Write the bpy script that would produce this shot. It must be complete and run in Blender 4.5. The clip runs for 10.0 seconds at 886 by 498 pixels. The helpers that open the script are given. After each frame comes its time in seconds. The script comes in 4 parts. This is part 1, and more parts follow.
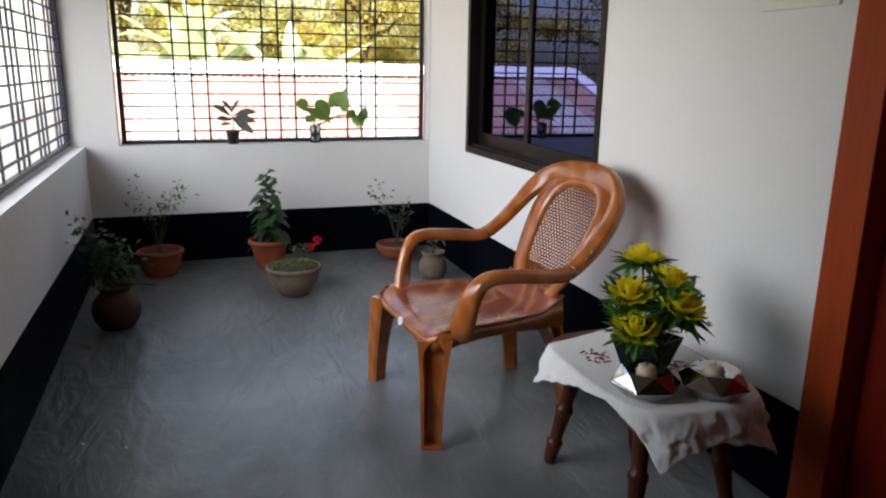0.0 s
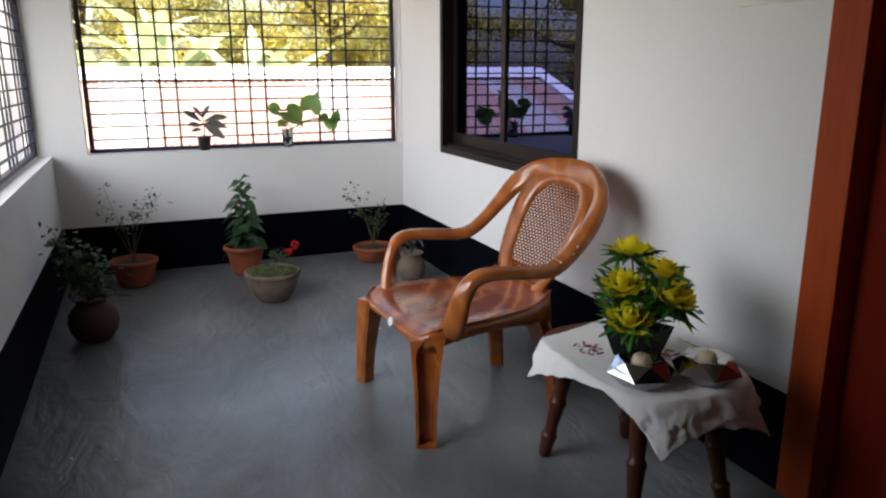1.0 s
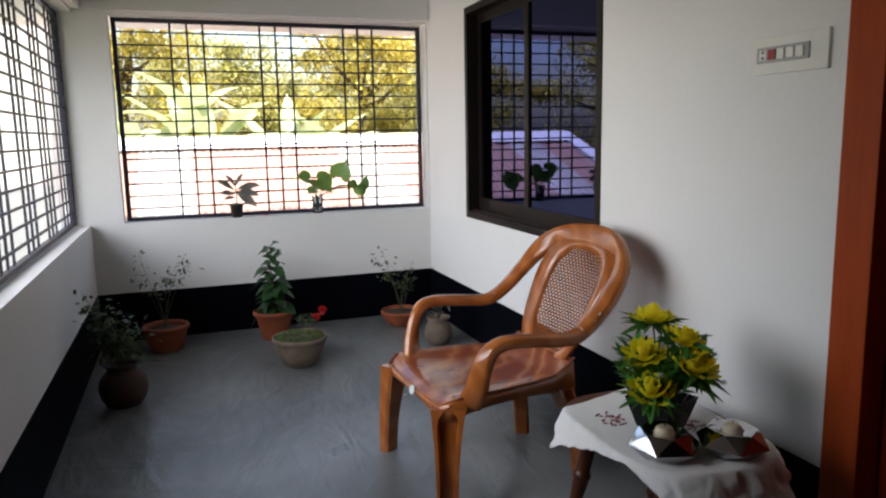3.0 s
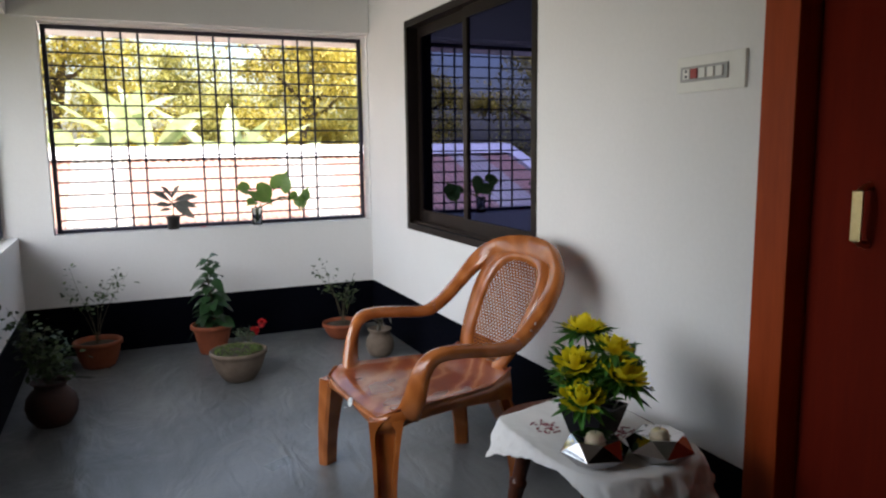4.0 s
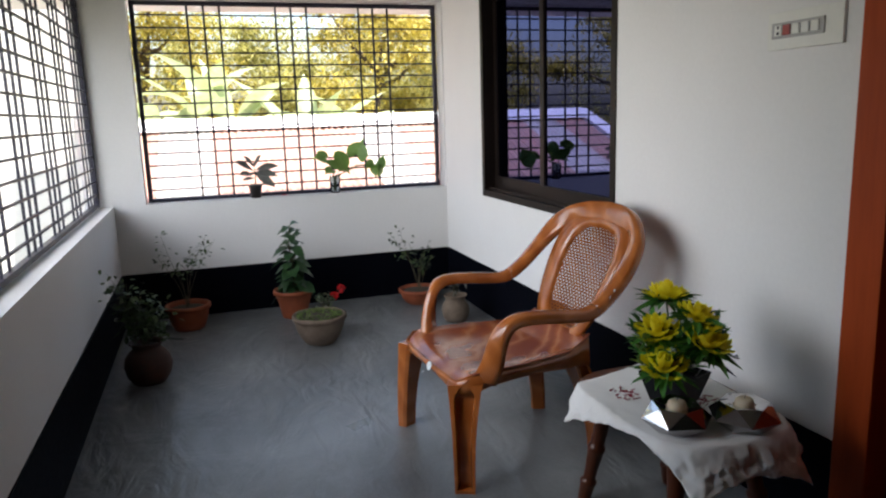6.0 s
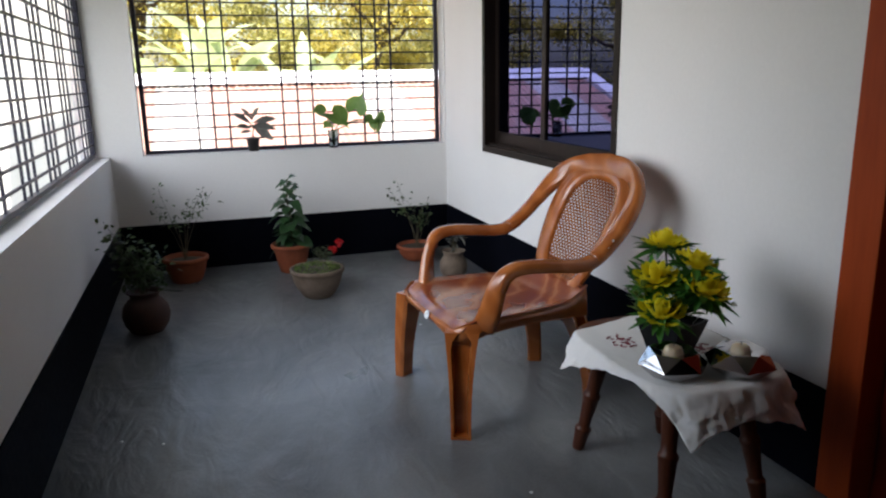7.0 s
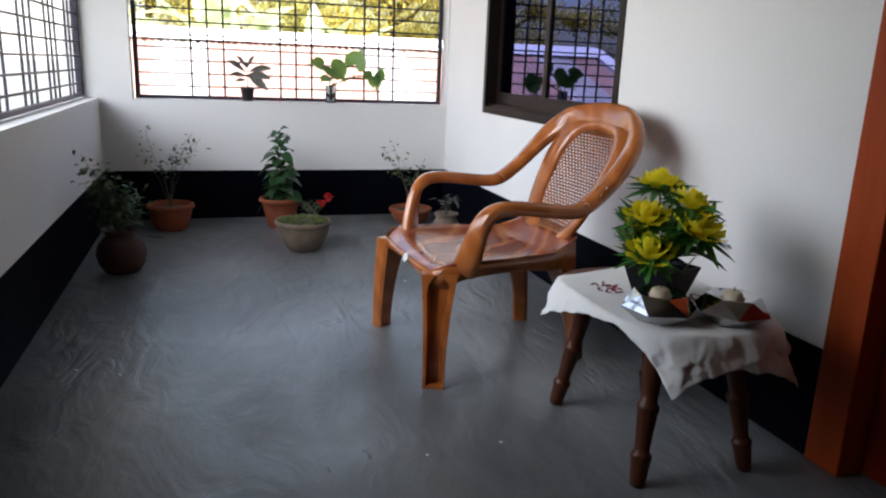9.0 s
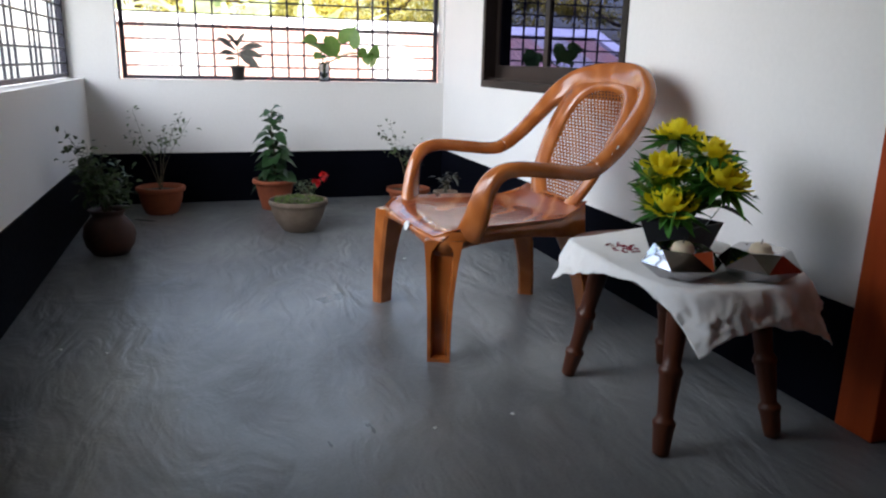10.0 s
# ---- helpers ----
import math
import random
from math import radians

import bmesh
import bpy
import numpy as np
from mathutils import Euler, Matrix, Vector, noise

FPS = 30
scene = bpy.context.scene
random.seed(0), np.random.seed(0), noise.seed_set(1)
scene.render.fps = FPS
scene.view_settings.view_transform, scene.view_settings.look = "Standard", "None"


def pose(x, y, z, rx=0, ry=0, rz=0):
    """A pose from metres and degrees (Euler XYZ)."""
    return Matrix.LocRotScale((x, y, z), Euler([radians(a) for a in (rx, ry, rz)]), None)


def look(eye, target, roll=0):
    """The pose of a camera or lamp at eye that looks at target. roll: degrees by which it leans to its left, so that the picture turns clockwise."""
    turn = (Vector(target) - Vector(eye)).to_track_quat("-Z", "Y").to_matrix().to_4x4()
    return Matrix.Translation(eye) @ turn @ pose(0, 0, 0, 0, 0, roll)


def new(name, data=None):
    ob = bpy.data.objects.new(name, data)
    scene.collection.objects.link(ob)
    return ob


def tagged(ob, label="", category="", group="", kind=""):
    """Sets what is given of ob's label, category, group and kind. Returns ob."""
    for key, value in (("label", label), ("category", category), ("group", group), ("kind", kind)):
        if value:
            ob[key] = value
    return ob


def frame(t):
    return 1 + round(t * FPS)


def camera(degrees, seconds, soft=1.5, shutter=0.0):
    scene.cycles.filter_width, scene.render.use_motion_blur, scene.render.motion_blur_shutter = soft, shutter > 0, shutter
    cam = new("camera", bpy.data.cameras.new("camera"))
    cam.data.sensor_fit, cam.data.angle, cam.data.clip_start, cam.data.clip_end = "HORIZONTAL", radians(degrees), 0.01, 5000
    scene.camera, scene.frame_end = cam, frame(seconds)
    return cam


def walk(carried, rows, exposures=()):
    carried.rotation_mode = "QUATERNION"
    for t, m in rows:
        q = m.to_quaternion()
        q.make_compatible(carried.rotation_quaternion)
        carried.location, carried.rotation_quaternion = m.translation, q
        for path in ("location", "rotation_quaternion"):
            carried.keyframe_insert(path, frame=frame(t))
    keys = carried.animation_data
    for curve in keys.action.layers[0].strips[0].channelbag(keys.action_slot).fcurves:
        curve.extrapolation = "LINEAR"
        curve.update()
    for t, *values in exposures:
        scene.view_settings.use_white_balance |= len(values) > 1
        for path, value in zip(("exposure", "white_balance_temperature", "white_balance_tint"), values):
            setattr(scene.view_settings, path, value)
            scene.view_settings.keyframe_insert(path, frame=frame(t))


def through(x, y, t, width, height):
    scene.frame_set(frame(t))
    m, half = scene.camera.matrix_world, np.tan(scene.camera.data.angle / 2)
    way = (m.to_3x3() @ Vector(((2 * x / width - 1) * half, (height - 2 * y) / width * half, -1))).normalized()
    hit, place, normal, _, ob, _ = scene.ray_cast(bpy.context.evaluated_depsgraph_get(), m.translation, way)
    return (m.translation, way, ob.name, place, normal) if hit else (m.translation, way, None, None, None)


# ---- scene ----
cam = camera(63.1, 10.0, soft=2.25)
PATH = [
    (0, (0.611, 0.679, 1.242), (1.251, 2.511, 0.760), 0.9),
    (0.5, (0.581, 0.690, 1.238), (1.259, 2.505, 0.744), 0.3),
    (1, (0.530, 0.694, 1.234), (1.262, 2.494, 0.758), -0.2),
    (1.5, (0.501, 0.697, 1.216), (1.098, 2.525, 0.669), -0.2),
    (2, (0.529, 0.695, 1.215), (1.153, 2.549, 0.800), 0.3),
    (2.5, (0.557, 0.700, 1.237), (1.191, 2.564, 0.886), -0.4),
    (2.7, (0.565, 0.689, 1.248), (1.205, 2.555, 0.922), -0.7),
    (3.8, (0.581, 0.645, 1.276), (1.341, 2.472, 0.984), -1.0),
    (4, (0.590, 0.640, 1.268), (1.388, 2.451, 0.984), -0.7),
    (4.5, (0.595, 0.621, 1.270), (1.450, 2.402, 0.956), -1.4),
    (5, (0.592, 0.624, 1.276), (1.396, 2.421, 0.923), -1.6),
    (5.5, (0.577, 0.629, 1.270), (1.224, 2.488, 0.917), -1.4),
    (5.7, (0.572, 0.636, 1.273), (1.178, 2.508, 0.917), -1.5),
    (6.8, (0.564, 0.636, 1.217), (1.184, 2.484, 0.772), -2.2),
    (7, (0.563, 0.636, 1.207), (1.165, 2.486, 0.744), -1.0),
    (7.5, (0.583, 0.671, 1.161), (1.166, 2.522, 0.678), 0.0),
    (8, (0.601, 0.673, 1.121), (1.153, 2.522, 0.598), 0.5),
    (8.5, (0.631, 0.696, 1.067), (1.202, 2.543, 0.554), 1.2),
    (9, (0.668, 0.703, 1.007), (1.257, 2.552, 0.520), 2.2),
    (9.5, (0.663, 0.725, 0.956), (1.231, 2.557, 0.389), 2.1),
    (10, (0.678, 0.803, 0.888), (1.277, 2.645, 0.388), 1.3),
]
EXPOSURES = [(0.0, 2.15, 6700, 11), (2.5, 2.00, 6640, 11), (4.5, 2.05, 6620, 11), (5.5, 2.01, 6580, 11), (7.0, 2.00, 6470, 11), (8.5, 2.19, 6430, 11), (10.0, 2.48, 6420, 11)]
walk(cam, [(t, look(eye, target, roll)) for t, eye, target, roll in PATH], exposures=EXPOSURES)

# ---- light ----
SUN_ELEVATION, SUN_AZIMUTH = 75.0, 155.0   # azimuth: clockwise from +y, where the sun stands
world = bpy.data.worlds.new("sky")
scene.world = world
world.use_nodes = True
wn = world.node_tree.nodes
sky = wn.new("ShaderNodeTexSky")
sky.sky_type = "NISHITA"
sky.sun_disc = False
sky.sun_elevation = radians(SUN_ELEVATION)
sky.sun_rotation = radians(SUN_AZIMUTH)
sky.air_density, sky.dust_density = 1.2, 3.0
wn["Background"].inputs["Strength"].default_value = 0.12
world.node_tree.links.new(sky.outputs[0], wn["Background"].inputs[0])

sun_data = bpy.data.lights.new("sun", "SUN")
sun_data.energy, sun_data.angle, sun_data.color = 5.0, radians(0.5), (1.0, 0.94, 0.84)
sun = new("sun", sun_data)
_az, _el = radians(SUN_AZIMUTH), radians(SUN_ELEVATION)
sun.matrix_world = look((0, 0, 30), (-math.sin(_az) * math.cos(_el), -math.cos(_az) * math.cos(_el), 30 - math.sin(_el)))


# daylight through the open side, standing in the opening
sky_light = bpy.data.lights.new("sky_in_opening", "AREA")
sky_light.shape, sky_light.size, sky_light.size_y = "RECTANGLE", 3.8, 0.80
sky_light.energy, sky_light.color = 8.8, (0.97, 0.985, 1.0)
sky_light.spread = radians(108)
sky_opening = new("sky_in_opening", sky_light)
sky_opening.matrix_world = look((-0.62, 3.90, 1.34), (1.0, 4.60, 0.60))

# ---- materials ----
def surface(name, light, dark, rough=0.6, grain=40.0, blotch=3.0, bump=0.05, metal=0.0, stretch=(1, 1, 1),
            grain_amount=0.35, coat=0.0, rough_swing=0.1, distance=0.004, sheen=0.0, random_hue=0.0):
    """A two-colour surface that varies at two scales, with fine relief."""
    m = bpy.data.materials.new(name)
    m.use_nodes = True
    n, l = m.node_tree.nodes, m.node_tree.links
    b = n["Principled BSDF"]
    tc = n.new("ShaderNodeTexCoord")
    mp = n.new("ShaderNodeMapping")
    mp.inputs["Scale"].default_value = stretch
    l.new(tc.outputs["Object"], mp.inputs[0])
    big, small = n.new("ShaderNodeTexNoise"), n.new("ShaderNodeTexNoise")
    big.inputs["Scale"].default_value, small.inputs["Scale"].default_value = blotch, grain
    big.inputs["Detail"].default_value, small.inputs["Detail"].default_value = 5, 4
    for t in (big, small):
        l.new(mp.outputs[0], t.inputs["Vector"])
    mixed = n.new("ShaderNodeMix")
    mixed.inputs[0].default_value = grain_amount
    l.new(big.outputs["Fac"], mixed.inputs[2])
    l.new(small.outputs["Fac"], mixed.inputs[3])
    ramp = n.new("ShaderNodeValToRGB")
    ramp.color_ramp.elements[0].position, ramp.color_ramp.elements[1].position = 0.32, 0.68
    ramp.color_ramp.elements[0].color, ramp.color_ramp.elements[1].color = (*dark, 1), (*light, 1)
    l.new(mixed.outputs[0], ramp.inputs[0])
    colour = ramp.outputs[0]
    if random_hue:
        info, hsv, rng = n.new("ShaderNodeNewGeometry"), n.new("ShaderNodeHueSaturation"), n.new("ShaderNodeMapRange")
        rng.inputs[3].default_value, rng.inputs[4].default_value = 1 - random_hue, 1 + random_hue
        l.new(info.outputs["Random Per Island"], rng.inputs[0])
        l.new(rng.outputs[0], hsv.inputs["Value"])
        l.new(colour, hsv.inputs["Color"])
        colour = hsv.outputs[0]
    l.new(colour, b.inputs["Base Color"])
    rr = n.new("ShaderNodeMapRange")
    rr.inputs[3].default_value, rr.inputs[4].default_value = rough - rough_swing, rough + rough_swing
    l.new(small.outputs["Fac"], rr.inputs[0])
    l.new(rr.outputs[0], b.inputs["Roughness"])
    b.inputs["Metallic"].default_value = metal
    b.inputs["Coat Weight"].default_value = coat
    b.inputs["Sheen Weight"].default_value = sheen
    if bump:
        bp = n.new("ShaderNodeBump")
        bp.inputs["Strength"].default_value, bp.inputs["Distance"].default_value = bump, distance
        l.new(mixed.outputs[0], bp.inputs["Height"])
        l.new(bp.outputs[0], b.inputs["Normal"])
    return m


def leaf_material(name, light, dark, through=0.35, rough=0.45, hue=0.25):
    """Leaf: two greens, varied leaf by leaf, some light coming through."""
    m = surface(name, light, dark, rough, 60, 6, 0.1, random_hue=hue)
    n, l = m.node_tree.nodes, m.node_tree.links
    b = n["Principled BSDF"]
    tr, mix = n.new("ShaderNodeBsdfTranslucent"), n.new("ShaderNodeMixShader")
    l.new(b.inputs["Base Color"].links[0].from_socket, tr.inputs[0])
    mix.inputs[0].default_value = through
    l.new(b.outputs[0], mix.inputs[1])
    l.new(tr.outputs[0], mix.inputs[2])
    l.new(mix.outputs[0], n["Material Output"].inputs[0])
    return m


def glass_material(name, tint, rough=0.0):
    m = bpy.data.materials.new(name)
    m.use_nodes = True
    b = m.node_tree.nodes["Principled BSDF"]
    b.inputs["Base Color"].default_value = (*tint, 1)
    b.inputs["Transmission Weight"].default_value = 1.0
    b.inputs["Roughness"].default_value = rough
    b.inputs["IOR"].default_value = 1.5
    return m


def film_glass(name, mirror, tint):
    """Dark glass with a reflective bluish film: a dim mirror over a nearly opaque pane."""
    m = bpy.data.materials.new(name)
    m.use_nodes = True
    n, l = m.node_tree.nodes, m.node_tree.links
    g, t, add = n.new("ShaderNodeBsdfGlossy"), n.new("ShaderNodeBsdfTransparent"), n.new("ShaderNodeAddShader")
    g.inputs["Color"].default_value, g.inputs["Roughness"].default_value = (*mirror, 1), 0.0
    t.inputs["Color"].default_value = (*tint, 1)
    l.new(g.outputs[0], add.inputs[0])
    l.new(t.outputs[0], add.inputs[1])
    l.new(add.outputs[0], n["Material Output"].inputs[0])
    return m


def cement_floor_material():
    """Grey cement screed: trowel swirls, damp blotches, a dull worn sheen."""
    m = bpy.data.materials.new("cement_floor")
    m.use_nodes = True
    n, l = m.node_tree.nodes, m.node_tree.links
    b = n["Principled BSDF"]
    tc = n.new("ShaderNodeTexCoord")

    def noise_node(scale, detail, distort, stretch=(1, 1, 1)):
        mp, t = n.new("ShaderNodeMapping"), n.new("ShaderNodeTexNoise")
        mp.inputs["Scale"].default_value = stretch
        mp.inputs["Rotation"].default_value = (0, 0, radians(-38))
        t.inputs["Scale"].default_value, t.inputs["Detail"].default_value, t.inputs["Distortion"].default_value = scale, detail, distort
        l.new(tc.outputs["Object"], mp.inputs[0])
        l.new(mp.outputs[0], t.inputs["Vector"])
        return t.outputs["Fac"]

    def mix_val(a, c, f):
        x = n.new("ShaderNodeMix")
        x.inputs[0].default_value = f
        l.new(a, x.inputs[2])
        l.new(c, x.inputs[3])
        return x.outputs[0]

    blot, swirl, fine = noise_node(1.1, 8, 0.5), noise_node(2.3, 6, 0.9, (1.7, 0.8, 1)), noise_node(110, 5, 0)
    ridge = noise_node(4.6, 3, 1.1, (1.7, 0.75, 1))
    col = mix_val(mix_val(blot, swirl, 0.30), fine, 0.16)
    ramp = n.new("ShaderNodeValToRGB")
    e = ramp.color_ramp.elements
    e[0].position, e[0].color = 0.34, (*FLOOR_DARK, 1)
    e[1].position, e[1].color = 0.66, (*FLOOR_LIGHT, 1)
    l.new(col, ramp.inputs[0])
    l.new(ramp.outputs[0], b.inputs["Base Color"])
    rr = n.new("ShaderNodeMapRange")
    rr.inputs[1].default_value, rr.inputs[2].default_value = 0.3, 0.7
    rr.inputs[3].default_value, rr.inputs[4].default_value = 0.42, 0.26
    l.new(mix_val(blot, swirl, 0.6), rr.inputs[0])
    l.new(rr.outputs[0], b.inputs["Roughness"])
    bp = n.new("ShaderNodeBump")
    bp.inputs["Strength"].default_value, bp.inputs["Distance"].default_value = 0.64, 0.036
    l.new(mix_val(mix_val(swirl, ridge, 0.45), fine, 0.03), bp.inputs["Height"])
    l.new(bp.outputs[0], b.inputs["Normal"])
    return m


FLOOR_LIGHT, FLOOR_DARK = (0.205, 0.216, 0.223), (0.082, 0.087, 0.091)
M = {}
M["wall"] = surface("white_wall_paint", (0.79, 0.775, 0.76), (0.73, 0.715, 0.70), 0.75, 60, 1.6, 0.12, distance=0.003)
M["band"] = surface("black_band_paint", (0.0035, 0.004, 0.0075), (0.0015, 0.0018, 0.0035), 0.5, 50, 2.5, 0.12, distance=0.003)
M["band"].node_tree.nodes["Principled BSDF"].inputs["Specular IOR Level"].default_value = 0.02
M["floor"] = cement_floor_material()
# greyer than the white walls, so that less light bounces off the slab
M["ceiling"] = surface("ceiling_greyed", (0.40, 0.39, 0.37), (0.33, 0.32, 0.30), 0.8, 50, 1.5, 0.1)
M["iron"] = surface("grille_paint", (0.016, 0.014, 0.034), (0.007, 0.006, 0.016), 0.5, 80, 8, 0.1)
M["alu"] = surface("bronze_aluminium", (0.015, 0.0095, 0.0075), (0.008, 0.005, 0.004), 0.5, 60, 5, 0.03, metal=0.0)
M["alu"].node_tree.nodes["Principled BSDF"].inputs["Specular IOR Level"].default_value = 0.15
M["pane"] = film_glass("dark_reflective_glass", (0.062, 0.068, 0.145), (0.03, 0.035, 0.05))
M["clear"] = glass_material("clear_glass", (0.95, 0.98, 0.97))
# near-black colour stands in for a lightless interior and soaks up bounced light
M["painted_dark"] = surface("painted_darkness", (0.05, 0.05, 0.055), (0.03, 0.03, 0.035), 0.9, 20, 2, 0.0)
M["door_wood"] = surface("red_brown_door", (0.19, 0.016, 0.006), (0.13, 0.010, 0.004), 0.7, 14, 2.2, 0.1, stretch=(6, 6, 0.6))
M["door_wood"].node_tree.nodes["Principled BSDF"].inputs["Specular IOR Level"].default_value = 0.06
M["frame_wood"] = surface("orange_brown_door_frame", (0.43, 0.068, 0.012), (0.30, 0.043, 0.008), 0.5, 14, 2.2, 0.1, stretch=(6, 6, 0.6))
M["frame_wood"].node_tree.nodes["Principled BSDF"].inputs["Specular IOR Level"].default_value = 0.15
M["brass"] = surface("aged_brass", (0.62, 0.50, 0.28), (0.42, 0.33, 0.18), 0.35, 80, 12, 0.05, metal=1.0)
M["plate"] = surface("switch_plastic", (0.78, 0.77, 0.72), (0.72, 0.71, 0.66), 0.45, 50, 6, 0.02)
M["plate_grey"] = surface("grey_switch_insert", (0.40, 0.39, 0.38), (0.34, 0.33, 0.32), 0.4, 50, 6, 0.02)
M["red_plastic"] = surface("red_neon_switch", (0.35, 0.02, 0.02), (0.25, 0.015, 0.015), 0.3, 50, 6, 0.0)
M["tin"] = surface("pink_tin_roof", (0.68, 0.47, 0.40), (0.54, 0.33, 0.28), 0.5, 18, 1.0, 0.1, stretch=(3, 0.5, 0.5))
M["ridge"] = surface("pale_ridge_cap", (0.74, 0.74, 0.76), (0.62, 0.62, 0.65), 0.5, 20, 2, 0.05)
M["soil_ground"] = surface("earth_ground", (0.10, 0.09, 0.05), (0.05, 0.055, 0.025), 0.95, 4, 0.3, 0.4)


# ---- geometry helpers ----
def link_mesh(name, bm, material, parent=None, label="", smooth=False):
    me = bpy.data.meshes.new(name)
    if smooth:
        for f in bm.faces:
            f.smooth = True
    bm.to_mesh(me)
    bm.free()
    for mm in (material if isinstance(material, (list, tuple)) else [material]):
        me.materials.append(mm)
    ob = new(name, me)
    if parent is not None:
        ob.parent = parent
    if label:
        ob["label"] = label
    return ob


def part(name, bm, material, parent, label="", smooth=False):
    return link_mesh(name, bm, material, parent, label, smooth)


def box_into(bm, lo, hi, bevel=0.0, matrix=None):
    lo, hi = Vector(lo), Vector(hi)
    r = bmesh.ops.create_cube(bm, size=1.0)
    vs = r["verts"]
    for v in vs:
        v.co = Vector(((lo.x + hi.x) / 2 + v.co.x * (hi.x - lo.x), (lo.y + hi.y) / 2 + v.co.y * (hi.y - lo.y),
                       (lo.z + hi.z) / 2 + v.co.z * (hi.z - lo.z)))
    if bevel:
        es = list({e for v in vs for e in v.link_edges})
        rb = bmesh.ops.bevel(bm, geom=es, offset=bevel, segments=2, affect="EDGES", profile=0.6)
        vs = list({v for f in rb["faces"] for v in f.verts} | {v for v in vs if v.is_valid})
    if matrix is not None:
        for v in vs:
            v.co = matrix @ v.co
    return vs


def boxes(list_of_boxes, bevel=0.0):
    bm = bmesh.new()
    for lo, hi in list_of_boxes:
        box_into(bm, lo, hi, bevel)
    return bm


def lathe(profile, steps=28, wobble=0.0, seed=0, cap=True):
    """A turned body from (radius, height) pairs, listed from the outside foot up and, for hollow ware, back down inside."""
    bm = bmesh.new()
    rings = []
    for r, z in profile:
        ring = []
        for i in range(steps):
            a = 2 * math.pi * i / steps
            k = 1 + wobble * noise.noise(Vector((math.cos(a) * 1.5 + seed, math.sin(a) * 1.5, z * 6)))
            ring.append(bm.verts.new((r * k * math.cos(a), r * k * math.sin(a), z)))
        rings.append(ring)
    for a, b in zip(rings, rings[1:]):
        for i in range(steps):
            j = (i + 1) % steps
            bm.faces.new((a[i], a[j], b[j], b[i]))
    if cap:
        bm.faces.new(rings[0][::-1])
        bm.faces.new(rings[-1])
    bmesh.ops.recalc_face_normals(bm, faces=bm.faces)
    return bm


def tube_into(bm, pts, radii, sides=6, closed_ends=True):
    """A round rod along points; radii: one number or one a point."""
    pts = [Vector(p) for p in pts]
    if not isinstance(radii, (list, tuple)):
        radii = [radii] * len(pts)
    rings, side = [], None
    for i, p in enumerate(pts):
        d = (pts[min(i + 1, len(pts) - 1)] - pts[max(i - 1, 0)]).normalized()
        if side is None:
            side = d.cross(Vector((0, 0, 1)))
            if side.length < 0.05:
                side = d.cross(Vector((0, 1, 0)))
        side = (side - d * side.dot(d)).normalized()
        up = d.cross(side)
        rings.append([bm.verts.new(p + radii[i] * (math.cos(a) * side + math.sin(a) * up))
                      for a in (2 * math.pi * k / sides for k in range(sides))])
    for a, b in zip(rings, rings[1:]):
        for i in range(sides):
            bm.faces.new((a[i], a[(i + 1) % sides], b[(i + 1) % sides], b[i]))
    if closed_ends:
        bm.faces.new(rings[0][::-1])
        bm.faces.new(rings[-1])


def leaf_into(bm, base, direction, length, width, droop=0.2, fold=0.15, roll=0.0, segs=4, shape=0.45):
    """One leaf: a folded, drooping blade with its widest place at the given share of its length."""
    d = Vector(direction).normalized()
    side = d.cross(Vector((0, 0, 1)))
    side = side.normalized() if side.length > 0.01 else Vector((1, 0, 0))
    side = (Matrix.Rotation(roll, 3, d) @ side).normalized()
    up = side.cross(d).normalized()
    base = Vector(base)
    mid, lft, rgt = [], [], []
    for i in range(segs + 1):
        s = i / segs
        w = width * 0.5 * (math.sin(math.pi * s ** (math.log(0.5) / math.log(shape))) if 0 < s < 1 else 0)
        c = base + d * length * s - Vector((0, 0, 1)) * droop * length * s * s
        mid.append(bm.verts.new(c))
        if 0 < i < segs:
            lft.append(bm.verts.new(c + side * w + up * w * fold * 2))
            rgt.append(bm.verts.new(c - side * w + up * w * fold * 2))
    bm.faces.new((mid[0], mid[1], lft[0]))
    bm.faces.new((mid[0], rgt[0], mid[1]))
    for i in range(1, segs - 1):
        bm.faces.new((mid[i], mid[i + 1], lft[i], lft[i - 1]))
        bm.faces.new((mid[i], rgt[i - 1], rgt[i], mid[i + 1]))
    bm.faces.new((mid[segs - 1], mid[segs], lft[-1]))
    bm.faces.new((mid[segs - 1], rgt[-1], mid[segs]))


def empty(name, x, y, z, rz=0.0):
    e = new(name)
    e.empty_display_size = 0.1
    e.matrix_world = pose(x, y, z, 0, 0, rz)
    return e


# ---- the veranda ----
W, Y, BACK = 2.20, 5.549, -2.40          # room width, far wall, wall behind
T = 0.127                                # half-brick wall
SILL, HEAD, BAND, TOP = 0.754, 2.018, 0.313, 2.75
OPEN_Y = 1.90                            # the open side begins here; unseen solid wall added nearer holds back light
WX0, WX1 = 0.200, 2.180                  # far opening
GY0, GY1, GZ0, GZ1 = 3.295, 4.827, 0.758, 2.005   # sliding window
DY0, DY1, DZ = 0.96, 2.116, 2.10         # door frame, outside


def structure(name, bm, material, label, category):
    return tagged(link_mesh(name, bm, material), label, category, kind="structure")


